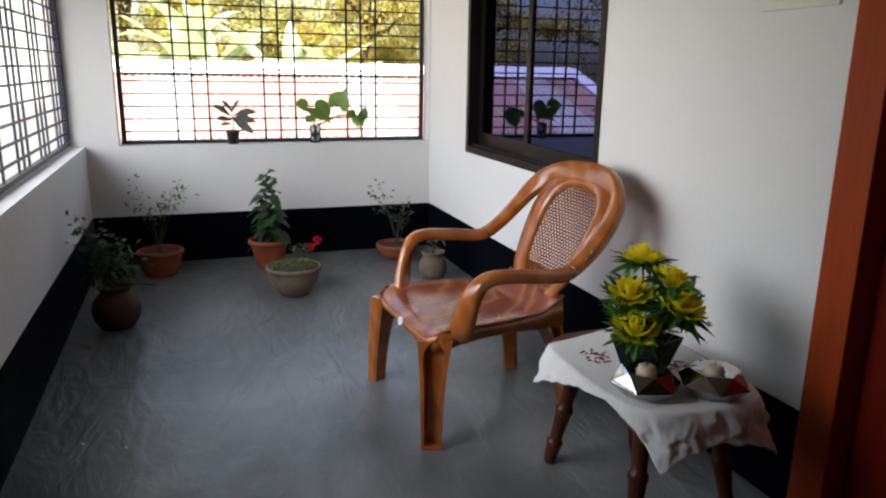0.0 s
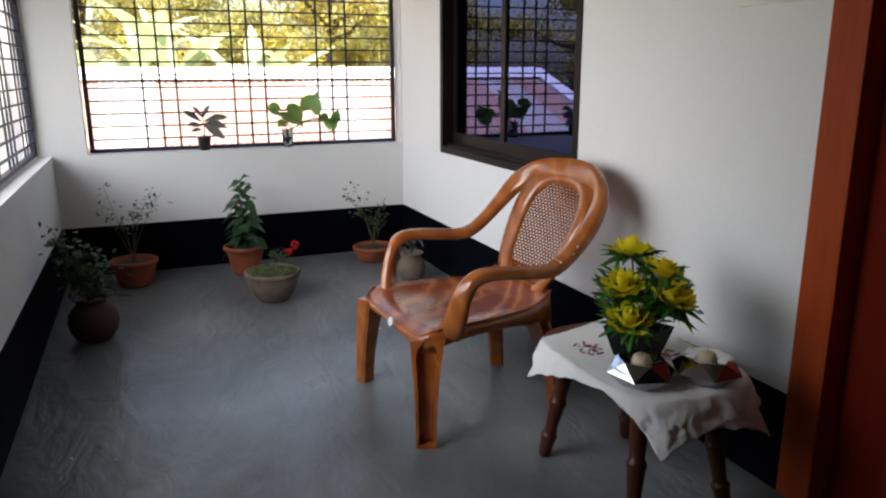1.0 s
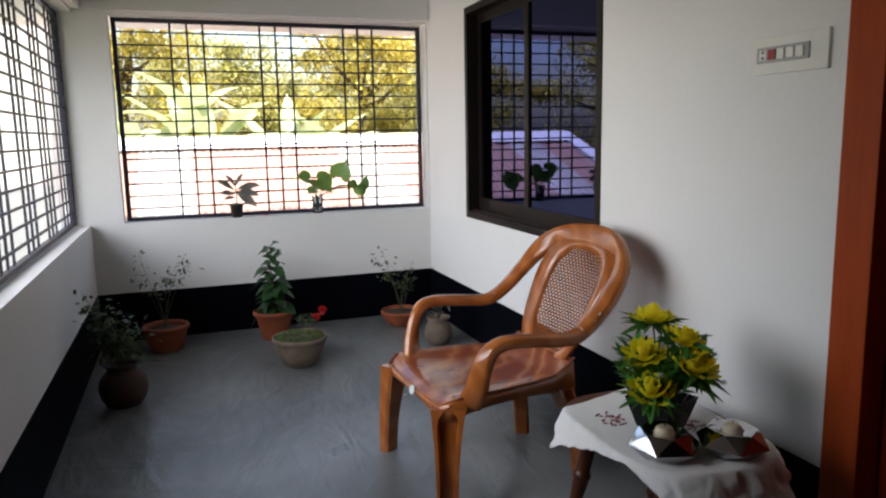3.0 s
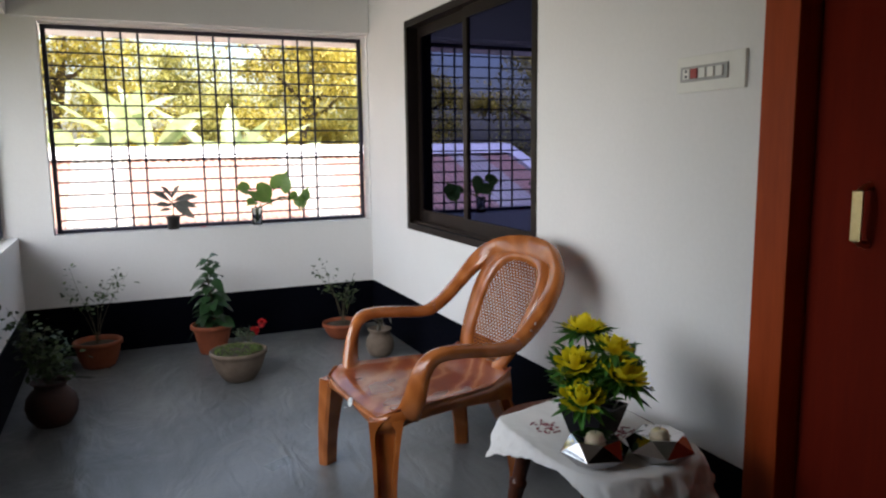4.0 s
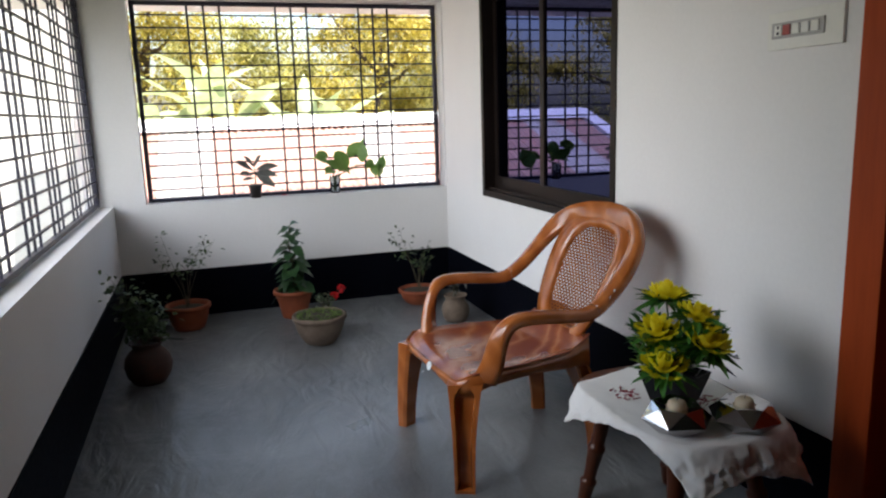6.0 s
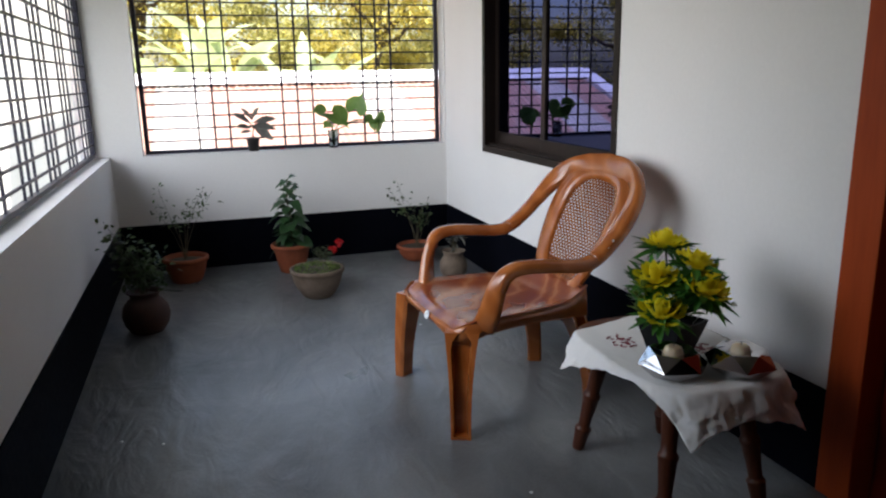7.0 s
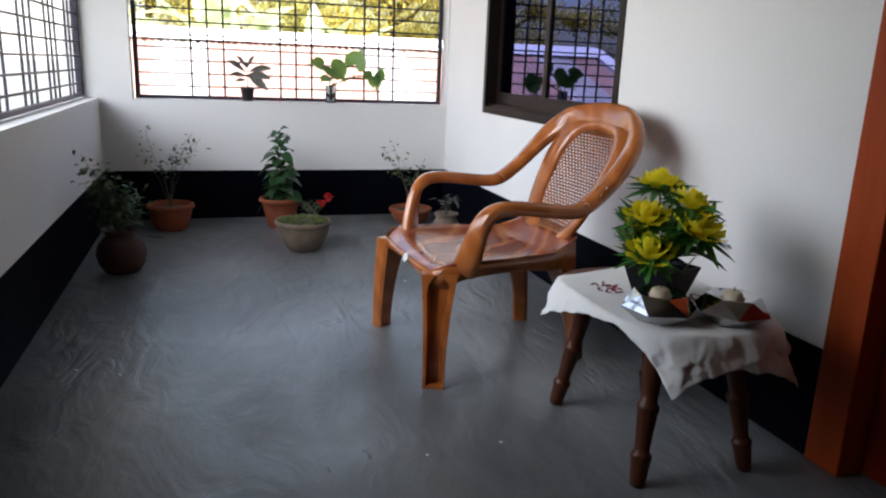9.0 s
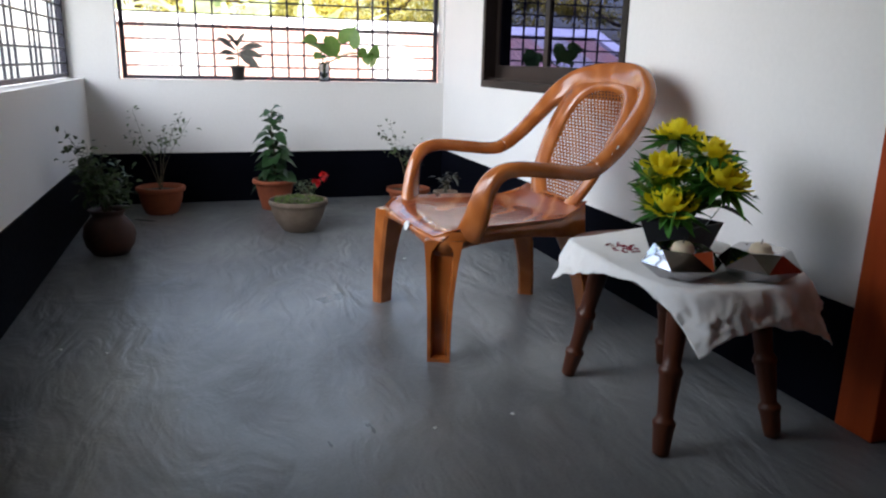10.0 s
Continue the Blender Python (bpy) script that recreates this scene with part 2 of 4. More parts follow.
structure("floor", boxes([((-T, BACK - T, -0.12), (W + T, Y + T, 0.0))]), M["floor"],
          "grey trowelled cement floor with worn swirls and scuffs", "floor")
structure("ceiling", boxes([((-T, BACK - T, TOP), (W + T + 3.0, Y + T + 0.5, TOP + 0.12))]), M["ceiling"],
          "plain concrete ceiling slab, greyed to cut bounced light", "ceiling")
structure("wall_far", boxes([
    ((-T, Y, 0), (W + T, Y + T, SILL)), ((-T, Y, HEAD), (W + T, Y + T, TOP)),
    ((-T, Y, SILL), (WX0 - 0.012, Y + T, HEAD)), ((WX1 + 0.012, Y, SILL), (W + T, Y + T, HEAD))]), M["wall"],
    "white painted end wall with a wide grilled opening", "wall")
structure("wall_outer", boxes([
    ((-T, BACK, 0), (0, Y, SILL)), ((-T, BACK, HEAD), (0, Y, TOP)), ((-T, BACK, SILL), (0, OPEN_Y, HEAD))]), M["wall"],
    "white painted parapet wall under a long grilled opening", "wall")
structure("wall_house", boxes([
    ((W, BACK, 0), (W + T, DY0 + 0.004, TOP)), ((W, DY0 + 0.004, DZ), (W + T, DY1 - 0.004, TOP)),
    ((W, DY1 - 0.004, 0), (W + T, GY0, TOP)),
    ((W, GY0, 0), (W + T, GY1, GZ0)), ((W, GY0, GZ1), (W + T, GY1, TOP)), ((W, GY1, 0), (W + T, Y, TOP))]), M["wall"],
    "white painted house wall with window and door", "wall")
# never in view; its dark colour weakens bounced light at the near end
structure("wall_behind", boxes([((0, BACK - T, 0), (W, BACK, TOP))]), M["painted_dark"], "unseen end wall, coloured dark to cut bounced light", "wall")
structure("beam_far", boxes([((0.05, Y - 0.05, HEAD + 0.012), (W - 0.004, Y - 0.002, TOP - 0.002))], 0.004), M["wall"],
          "white painted lintel beam over the end opening", "beam")
structure("beam_outer", boxes([((0.002, BACK + 0.01, HEAD + 0.012), (0.05, Y - 0.052, TOP - 0.002))], 0.004), M["wall"],
          "white painted lintel beam over the long opening", "beam")
structure("sunshade_far", boxes([((-0.6, Y + T, HEAD + 0.0), (W + 0.6, Y + T + 0.5, HEAD + 0.08))], 0.006), M["wall"],
          "pale concrete sunshade slab outside the end opening", "sunshade")
# out of view; keeps high sky light off the floor by the parapet
structure("sky_block_outer", boxes([((-T - 0.5, BACK, HEAD + 0.0), (-T, Y + T, HEAD + 0.08))], 0.006), M["wall"],
          "unseen concrete slab added to block high sky at the long opening", "sunshade")
# black skirting band, a skin of paint on render
structure("skirting_far", boxes([((0.004, Y - 0.006, 0.001), (W - 0.004, Y, BAND))]), M["band"],
          "black painted skirting band on the end wall", "skirting")
structure("skirting_outer", boxes([((0, BACK + 0.01, 0.001), (0.006, Y - 0.007, BAND))]), M["band"],
          "black painted skirting band under the parapet", "skirting")
structure("skirting_house", boxes([((W - 0.006, DY1 + 0.001, 0.001), (W, Y - 0.007, BAND))]), M["band"],
          "black painted skirting band on the house wall", "skirting")
structure("skirting_house_near", boxes([((W - 0.006, BACK + 0.01, 0.001), (W, DY0 - 0.001, BAND))]), M["band"],
          "black painted skirting band beside the door", "skirting")
# shell added behind the sliding window and door, its dark put into the colour
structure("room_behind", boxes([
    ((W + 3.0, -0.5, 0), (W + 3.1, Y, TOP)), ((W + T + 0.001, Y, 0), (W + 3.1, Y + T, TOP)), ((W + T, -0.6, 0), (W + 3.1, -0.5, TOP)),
    ((W + T, -0.5, -0.12), (W + 3.0, Y, 0)), ((W + T + 0.001, -0.5, TOP - 0.1), (W + 3.0, Y, TOP - 0.002))]), M["painted_dark"],
    "room shell behind the window, its darkness painted in", "room")


def grille(name, a, b, z0, z1, v_bars, label, along):
    """Flat-bar frame, square upright and level rods. along: 'x' or 'y'; a, b: ends on that axis; the plane's place comes last."""
    axis, plane = along
    root = empty(name, *( (a, plane, z0) if axis == "x" else (plane, a, z0)))
    tagged(root, label, "window grille", kind="structure")
    n = b - a

    def bar(part_name, u0, u1, w0, w1, depth):
        lo, hi = ((u0, -depth / 2, w0), (u1, depth / 2, w1)) if axis == "x" else ((-depth / 2, u0, w0), (depth / 2, u1, w1))
        bm = bmesh.new()
        box_into(bm, lo, hi, 0.0015)
        part(part_name, bm, M["iron"], root)

    fw, h = 0.027, z1 - z0
    bar("frame_rail", 0, n, 0, fw * 0.8, 0.028)
    bar("frame_rail", 0, n, h - fw, h, 0.028)
    bar("frame_stile", 0, fw, fw * 0.8, h - fw, 0.028)
    bar("frame_stile", n - fw, n, fw * 0.8, h - fw, 0.028)
    for u in v_bars:
        bar("upright_rod", u - a - 0.0065, u - a + 0.0065, fw * 0.8, h - fw, 0.010)
    rows = 15
    for i in range(rows):
        z = (h - fw * 0.2) * (i + 1) / (rows + 1)
        bar("cross_rod", fw, n - fw, z - 0.005, z + 0.005, 0.013)
    return root


grille("window_grille_far", WX0, WX1, SILL + 0.002, HEAD - 0.006,
       [0.536, 0.637, 0.734, 1.086, 1.186, 1.287, 1.638, 1.736, 1.838],
       "black painted iron grille of thin crossed rods", ("x", Y + 0.108))
_uprights, _u = [], Y - 0.12
while _u > OPEN_Y + 0.5:
    _uprights += [_u, _u - 0.11, _u - 0.22]
    _u -= 0.515
grille("window_grille_outer", OPEN_Y + 0.004, Y - 0.004, SILL + 0.008, HEAD - 0.004, _uprights,
       "black painted iron grille along the open side", ("y", -0.092))
# ---- outside ----
M["leaf_tree"] = leaf_material("sunlit_tree_leaf", (0.50, 0.41, 0.075), (0.28, 0.235, 0.045), 0.45, 0.5, 0.45)
M["leaf_olive"] = leaf_material("olive_tree_leaf", (0.42, 0.39, 0.12), (0.24, 0.235, 0.065), 0.45, 0.5, 0.45)
M["leaf_banana"] = leaf_material("banana_leaf", (0.40, 0.42, 0.25), (0.20, 0.26, 0.11), 0.4, 0.4, 0.5)
M["bark"] = surface("tree_bark", (0.14, 0.10, 0.07), (0.07, 0.05, 0.035), 0.9, 20, 3, 0.5, stretch=(3, 3, 0.6))
M["tin_pale"] = surface("bleached_tin_sheet", (0.72, 0.70, 0.68), (0.60, 0.57, 0.55), 0.5, 18, 1.0, 0.1, stretch=(3, 0.5, 0.5))
M["lime_wall"] = surface("limewashed_wall", (0.80, 0.79, 0.75), (0.70, 0.69, 0.65), 0.85, 8, 0.6, 0.2)
structure("ground", boxes([((-400, -400, -3.4), (400, 400, -3.2))]), M["soil_ground"],
          "bare earth ground below the upper floor", "ground")

RIDGE_Y, RIDGE_Z, PITCH = 8.25, 1.245, 0.36


def corrugated_sheet(x0, x1, y0, y1):
    """One roofing sheet, waved across its width, falling towards the veranda."""
    bm = bmesh.new()
    waves, per = max(1, round((x1 - x0) / 0.066)), 6
    n = waves * per
    rows = []
    for y in (y0, y1):
        z = RIDGE_Z - PITCH * (RIDGE_Y - y)
        rows.append([bm.verts.new((x0 + (x1 - x0) * i / n, y, z + 0.009 * math.cos(2 * math.pi * i / per))) for i in range(n + 1)])
    for i in range(n):
        bm.faces.new((rows[0][i], rows[0][i + 1], rows[1][i + 1], rows[1][i]))
    bmesh.ops.solidify(bm, geom=bm.faces[:], thickness=0.003)
    return bm


neighbour = empty("neighbour_house", 0, 0, 0)
tagged(neighbour, "low neighbouring house under a faded pink corrugated tin roof", "house")
ROOF_X0, ROOF_X1 = -0.28, 8.3
part("wall", boxes([((ROOF_X0 + 0.3, 6.6, -3.2), (ROOF_X1 - 0.3, 9.9, 0.5))]), M["lime_wall"], neighbour)
part("rear_slope", boxes([((ROOF_X0, 0, 0), (ROOF_X1, 2.0, 0.02))]), M["tin"], neighbour).matrix_local = \
    pose(0, RIDGE_Y, RIDGE_Z - 0.02, -math.degrees(math.atan(PITCH)))
_x, _k = ROOF_X0, 0
while _x < ROOF_X1 - 0.01:
    w = 0.46
    pale = _k in (1, 5, 9, 13)
    part("roof_sheet", corrugated_sheet(_x, min(_x + w, ROOF_X1), 6.32, RIDGE_Y), M["tin_pale"] if pale else M["tin"], neighbour,
         "bleached pale sheet" if pale else "")
    _x += w - 0.002
    _k += 1


def ridge_cap():
    """Folded cap with a scalloped lower edge."""
    bm = bmesh.new()
    n = int((ROOF_X1 - ROOF_X0) / 0.025)
    top, low, back = [], [], []
    for i in range(n + 1):
        x = ROOF_X0 + (ROOF_X1 - ROOF_X0) * i / n
        s = 0.018 * abs(math.sin(math.pi * i / 6))
        top.append(bm.verts.new((x, RIDGE_Y, RIDGE_Z + 0.045)))
        low.append(bm.verts.new((x, RIDGE_Y - 0.26 - s, RIDGE_Z + 0.03 - PITCH * 0.26)))
        back.append(bm.verts.new((x, RIDGE_Y + 0.3, RIDGE_Z + 0.03 - PITCH * 0.3)))
    for i in range(n):
        bm.faces.new((low[i], low[i + 1], top[i + 1], top[i]))
        bm.faces.new((top[i], top[i + 1], back[i + 1], back[i]))
    return bm


part("verge_cap", boxes([((ROOF_X0 - 0.06, -2.1, -0.03), (ROOF_X0 + 0.10, 0, 0.03))], 0.004), M["ridge"], neighbour, "pale verge board").matrix_local = \
    pose(0, RIDGE_Y, RIDGE_Z + 0.01, math.degrees(math.atan(PITCH)))
part("ridge_cap", ridge_cap(), M["ridge"], neighbour, "pale ridge cap with scalloped edge")

# added slab whose white fills the blown-out outlook past the open side
glare_slab = empty("glare_slab", -0.30, 6.45, -3.2)
tagged(glare_slab, "limewashed slab added for the white glare past the open side", "house")
part("wall", boxes([((-1.5, 0, 0), (0, 0.5, 6.0))], 0.01), M["lime_wall"], glare_slab)
part("roof", boxes([((-1.6, -0.1, 6.0), (0.05, 0.6, 6.12))], 0.01), M["lime_wall"], glare_slab)


def tree(x, y, height, spread, leaf, seed, label, count=21000, size=0.12, low=0.25):
    """A tapered trunk with limbs; a crown of many leaf sprays in uneven clumps."""
    rnd = random.Random(seed)
    root = empty("tree", x, y, -3.2)
    tagged(root, label, "tree", group="trees beyond the roofs")
    bm = bmesh.new()
    h = height + 3.2
    pts = [Vector((0.25 * math.sin(s * 3 + seed), 0.2 * math.cos(s * 2.3), h * 0.8 * s)) for s in (0, 0.2, 0.4, 0.6, 0.8, 1)]
    tube_into(bm, pts, [0.24, 0.2, 0.17, 0.12, 0.08, 0.03], 8)
    ends = []
    for i in range(11):
        s = rnd.uniform(0.35, 0.95)
        a = rnd.uniform(0, 6.283)
        b = pts[0].lerp(pts[-1], s)
        r = spread * rnd.uniform(0.5, 1.0) * (1.1 - 0.5 * s)
        e = b + Vector((math.cos(a) * r, math.sin(a) * r, rnd.uniform(0.3, 1.6)))
        tube_into(bm, [b, b.lerp(e, 0.5) + Vector((0, 0, -0.15)), e], [0.07, 0.05, 0.02], 5)
        ends.append(e)
    part("trunk", bm, M["bark"], root, smooth=True)
    clumps = []
    for i in range(46):
        if i < len(ends) * 2:
            c = ends[i % len(ends)] + Vector((rnd.gauss(0, 0.5), rnd.gauss(0, 0.5), rnd.gauss(0, 0.4)))
        else:
            a, q = rnd.uniform(0, 6.283), spread * math.sqrt(rnd.random())
            z = h * (low + (1 - low) * rnd.random())
            k = math.sin(math.pi * min(1, max(0.08, (z / h - low) / (1 - low) * 0.75 + 0.25)))
            c = Vector((math.cos(a) * q * k, math.sin(a) * q * k, z))
        clumps.append((c, rnd.uniform(0.35, 0.85)))
    verts, faces = [], []
    for i in range(count):
        c, r = clumps[rnd.randrange(len(clumps))]
        p = c + Vector((rnd.gauss(0, r * 0.5), rnd.gauss(0, r * 0.5), rnd.gauss(0, r * 0.34)))
        d = Vector((rnd.gauss(0, 1), rnd.gauss(0, 1), rnd.gauss(-0.35, 0.6))).normalized()
        s = d.cross(Vector((rnd.gauss(0, 0.5), rnd.gauss(0, 0.5), 1))).normalized()
        ln = size * rnd.uniform(0.6, 1.3)
        w = ln * rnd.uniform(0.16, 0.26)
        n0 = len(verts)
        verts += [p, p + d * ln * 0.45 + s * w, p + d * ln - Vector((0, 0, ln * 0.2)), p + d * ln * 0.45 - s * w]
        faces.append((n0, n0 + 1, n0 + 2, n0 + 3))
    me = bpy.data.meshes.new("crown")
    me.from_pydata(verts, [], faces)
    me.materials.append(leaf)
    ob = new("crown", me)
    ob.parent = root
    return root


_trees = [(-3.6, 21.0, 4.6, 2.6, 0, 1), (-0.4, 18.5, 4.9, 2.5, 0, 2), (2.2, 20.5, 3.9, 2.5, 1, 3), (4.6, 18.0, 4.4, 2.4, 0, 4),
          (7.2, 20.0, 4.0, 2.5, 1, 5), (9.8, 19.0, 4.6, 2.6, 0, 6), (12.8, 22.0, 5.0, 3.0, 1, 7), (1.0, 25.5, 4.6, 3.2, 1, 8),
          (6.2, 26.0, 4.4, 3.2, 1, 9), (11.0, 27.0, 5.2, 3.2, 0, 10), (-5.0, 27.0, 5.5, 3.2, 1, 11), (16.5, 22.0, 5.0, 3.2, 1, 12), (-7.4, 18.5, 4.8, 2.8, 0, 13), (-10.5, 21.0, 5.2, 3.0, 1, 14), (-13.5, 19.0, 5.0, 3.0, 0, 15)]
for tx, ty, th, ts, tk, seed in _trees:
    tree(tx, ty, th, ts, M["leaf_olive"] if tk else M["leaf_tree"], seed,
         "dusty olive-green leafy tree in full sun" if tk else "yellow-green leafy tree in full sun")


def banana(x, y, base, seed, n=9, length=1.9):
    rnd = random.Random(seed)
    root = empty("banana_plant", x, y, -3.2)
    tagged(root, "banana plant with broad pale green arching leaves", "banana plant", group="banana plants")
    bm = bmesh.new()
    tube_into(bm, [(0, 0, 0), (0.03, 0, 1.8), (0.0, 0.05, base + 3.2)], [0.13, 0.10, 0.06], 8)
    part("stem", bm, M["leaf_banana"], root, smooth=True)
    for i in range(n):
        a = 6.283 * i / n + rnd.uniform(-0.4, 0.4)
        d = Vector((math.cos(a), math.sin(a) * 0.7, rnd.uniform(0.35, 1.5)))
        bm = bmesh.new()
        leaf_into(bm, (0, 0.03, base + 3.1 - rnd.uniform(0, 0.3)), d, length * rnd.uniform(0.75, 1.15), length * rnd.uniform(0.13, 0.21), rnd.uniform(0.15, 0.6),
                  rnd.uniform(0.1, 0.35), rnd.uniform(-0.5, 0.5), 9, 0.5)
        part("leaf", bm, M["leaf_banana"], root, smooth=True)
    return root


for bx, by, bz, seed in ((-0.1, 13.4, 1.1, 1), (1.1, 13.8, 1.3, 2), (2.3, 13.2, 0.9, 3), (3.3, 14.0, 1.0, 4), (4.4, 13.5, 0.8, 5),
                         (0.6, 15.0, 1.5, 6), (5.6, 14.5, 1.0, 7)):
    banana(bx, by, bz, seed)
# ---- sliding window ----
def sliding_window():
    x0 = W - 0.006
    root = empty("window_1", x0, GY0, GZ0)
    tagged(root, "dark bronze aluminium sliding window with two tinted panes", "window", kind="structure")
    n, h, d = GY1 - GY0, GZ1 - GZ0, 0.118
    fw = 0.04
    part("window_frame", boxes([((0, 0, 0), (d, n, fw)), ((0, 0, h - fw), (d, n, h)), ((0, 0, fw), (d, fw, h - fw)),
                                ((0, n - fw, fw), (d, n, h - fw))], 0.002), M["alu"], root)
    part("sill_track", boxes([((0.03, fw, fw), (0.036, n - fw, fw + 0.015)), ((0.085, fw, fw), (0.091, n - fw, fw + 0.015))]), M["alu"], root)
    half = n / 2

    def sash(y0, y1, xs):
        s = part("sash", boxes([((xs, y0, fw + 0.012), (xs + 0.028, y1, fw + 0.082)), ((xs, y0, h - fw - 0.055), (xs + 0.028, y1, h - fw)),
                                ((xs, y0, fw + 0.082), (xs + 0.028, y0 + 0.045, h - fw - 0.055)),
                                ((xs, y1 - 0.045, fw + 0.082), (xs + 0.028, y1, h - fw - 0.055))], 0.002), M["alu"], root)
        p = part("pane", boxes([((xs + 0.011, y0 + 0.04, fw + 0.078), (xs + 0.016, y1 - 0.04, h - fw - 0.05))]), M["pane"], s, "dark tinted glass pane")
        return p

    sash(fw, half + 0.03, 0.04)
    sash(half - 0.03, n - fw, 0.07)
    return root


sliding_window()


# ---- door ----
def door():
    root = empty("door_1", W, DY0, 0)
    tagged(root, "closed red-brown painted wooden door in an orange-brown frame", "door", kind="structure")
    n, f = DY1 - DY0, 0.112
    x0 = -0.012
    part("door_frame", boxes([((x0, n - f, 0.001), (0.1, n, DZ)), ((x0, 0, 0.001), (0.1, f, DZ)), ((x0, f, DZ - f), (0.1, n - f, DZ))], 0.005),
         M["frame_wood"], root, "orange-brown painted wooden frame")
    bm = boxes([((0.066, f + 0.003, 0.008), (0.098, n - f - 0.003, DZ - f - 0.003))], 0.002)
    leaf = part("door_leaf", bm, M["door_wood"], root)
    bm = bmesh.new()
    zc, yc, xf = 1.084, 1.838 - DY0, 0.066
    box_into(bm, (xf - 0.045, yc - 0.014, zc - 0.062), (xf - 0.038, yc + 0.014, zc + 0.062), 0.002)
    for s in (-1, 1):
        tube_into(bm, [(xf - 0.041, yc, zc + s * 0.058), (xf - 0.02, yc, zc + s * 0.07), (xf + 0.0, yc, zc + s * 0.072)], [0.008, 0.008, 0.011], 10)
    part("handle", bm, M["brass"], leaf, "aged brass pull handle with scrollwork")
    return root


door()


# ---- switch plate ----
def switch_plate():
    y0, y1, z0, z1 = 2.174, 2.446, 1.418, 1.525
    root = empty("switch_plate", W, y0, z0)
    tagged(root, "cream plastic switch board with grey insert on the wall", "switch board")
    n, h = y1 - y0, z1 - z0
    part("backing_board", boxes([((-0.012, 0, 0), (0.0, n, h))], 0.003), M["plate"], root)
    a, b, c, e = n * 0.22, n * 0.92, h * 0.30, h * 0.72
    part("insert", boxes([((-0.018, a, c), (-0.012, b, e))], 0.002), M["plate_grey"], root, "grey metal-look insert frame")
    w = (b - a - 0.02) / 5
    for i in range(5):
        ya = b - 0.01 - w * (i + 1) + 0.004
        if i == 0:
            s = part("socket", boxes([((-0.021, ya, c + 0.008), (-0.018, ya + w - 0.008, e - 0.008))], 0.001), M["plate"], root)
            for dz in (0.014, 0.030):
                part("socket_hole", boxes([((-0.0215, ya + 0.008, c + dz - 0.003), (-0.0205, ya + 0.017, c + dz + 0.005))]), M["iron"], s)
        else:
            part("rocker_switch", boxes([((-0.024, ya, c + 0.008), (-0.018, ya + w - 0.008, e - 0.008))], 0.002),
                 M["red_plastic"] if i == 1 else M["plate"], root, "red indicator" if i == 1 else "")
    return root


switch_plate()

# ---- plastic armchair ----
def wood_plastic(name, base, dark, streak):
    """Glossy moulded plastic with printed wood figure."""
    m = bpy.data.materials.new(name)
    m.use_nodes = True
    n, l = m.node_tree.nodes, m.node_tree.links
    b = n["Principled BSDF"]
    tc, mp, wv, nz = n.new("ShaderNodeTexCoord"), n.new("ShaderNodeMapping"), n.new("ShaderNodeTexWave"), n.new("ShaderNodeTexNoise")
    mp.inputs["Rotation"].default_value = (0.5, 0.3, 0.9)
    l.new(tc.outputs["Object"], mp.inputs[0])
    wv.inputs["Scale"].default_value, wv.inputs["Distortion"].default_value = 3.5, 9.0
    wv.inputs["Detail"].default_value, wv.inputs["Detail Scale"].default_value = 3.0, 1.2
    l.new(mp.outputs[0], wv.inputs["Vector"])
    nz.inputs["Scale"].default_value = 120
    l.new(tc.outputs["Object"], nz.inputs["Vector"])
    ramp = n.new("ShaderNodeValToRGB")
    ramp.color_ramp.elements[0].position, ramp.color_ramp.elements[0].color = 0.1, (*dark, 1)
    ramp.color_ramp.elements[1].position, ramp.color_ramp.elements[1].color = 0.75, (*base, 1)
    k = ramp.color_ramp.elements.new(0.95)
    k.color = (*streak, 1)
    l.new(wv.outputs["Fac"], ramp.inputs[0])
    l.new(ramp.outputs[0], b.inputs["Base Color"])
    rr = n.new("ShaderNodeMapRange")
    rr.inputs[3].default_value, rr.inputs[4].default_value = 0.16, 0.27
    l.new(nz.outputs["Fac"], rr.inputs[0])
    l.new(rr.outputs[0], b.inputs["Roughness"])
    bp = n.new("ShaderNodeBump")
    bp.inputs["Strength"].default_value, bp.inputs["Distance"].default_value = 0.05, 0.001
    b.inputs["Coat Weight"].default_value, b.inputs["Coat Roughness"].default_value = 0.35, 0.18
    l.new(nz.outputs["Fac"], bp.inputs["Height"])
    l.new(bp.outputs[0], b.inputs["Normal"])
    return m


M["chair"] = wood_plastic("caramel_plastic", (0.365, 0.108, 0.024), (0.315, 0.089, 0.019), (0.40, 0.124, 0.030))
M["seat"] = wood_plastic("reddish_caramel_plastic", (0.30, 0.086, 0.034), (0.225, 0.056, 0.026), (0.38, 0.140, 0.062))
M["sticker"] = surface("white_sticker", (0.75, 0.76, 0.76), (0.45, 0.5, 0.5), 0.4, 300, 120, 0.0)


def smooth_path(keys, per=6):
    """A Catmull-Rom line through key tuples of any length."""
    out = []
    ks = [np.array(k, float) for k in keys]
    for i in range(len(ks) - 1):
        p0, p1, p2, p3 = ks[max(i - 1, 0)], ks[i], ks[i + 1], ks[min(i + 2, len(ks) - 1)]
        for j in range(per):
            t = j / per
            out.append(0.5 * (2 * p1 + (p2 - p0) * t + (2 * p0 - 5 * p1 + 4 * p2 - p3) * t * t + (3 * p1 - p0 - 3 * p2 + p3) * t ** 3))
    out.append(ks[-1])
    return out


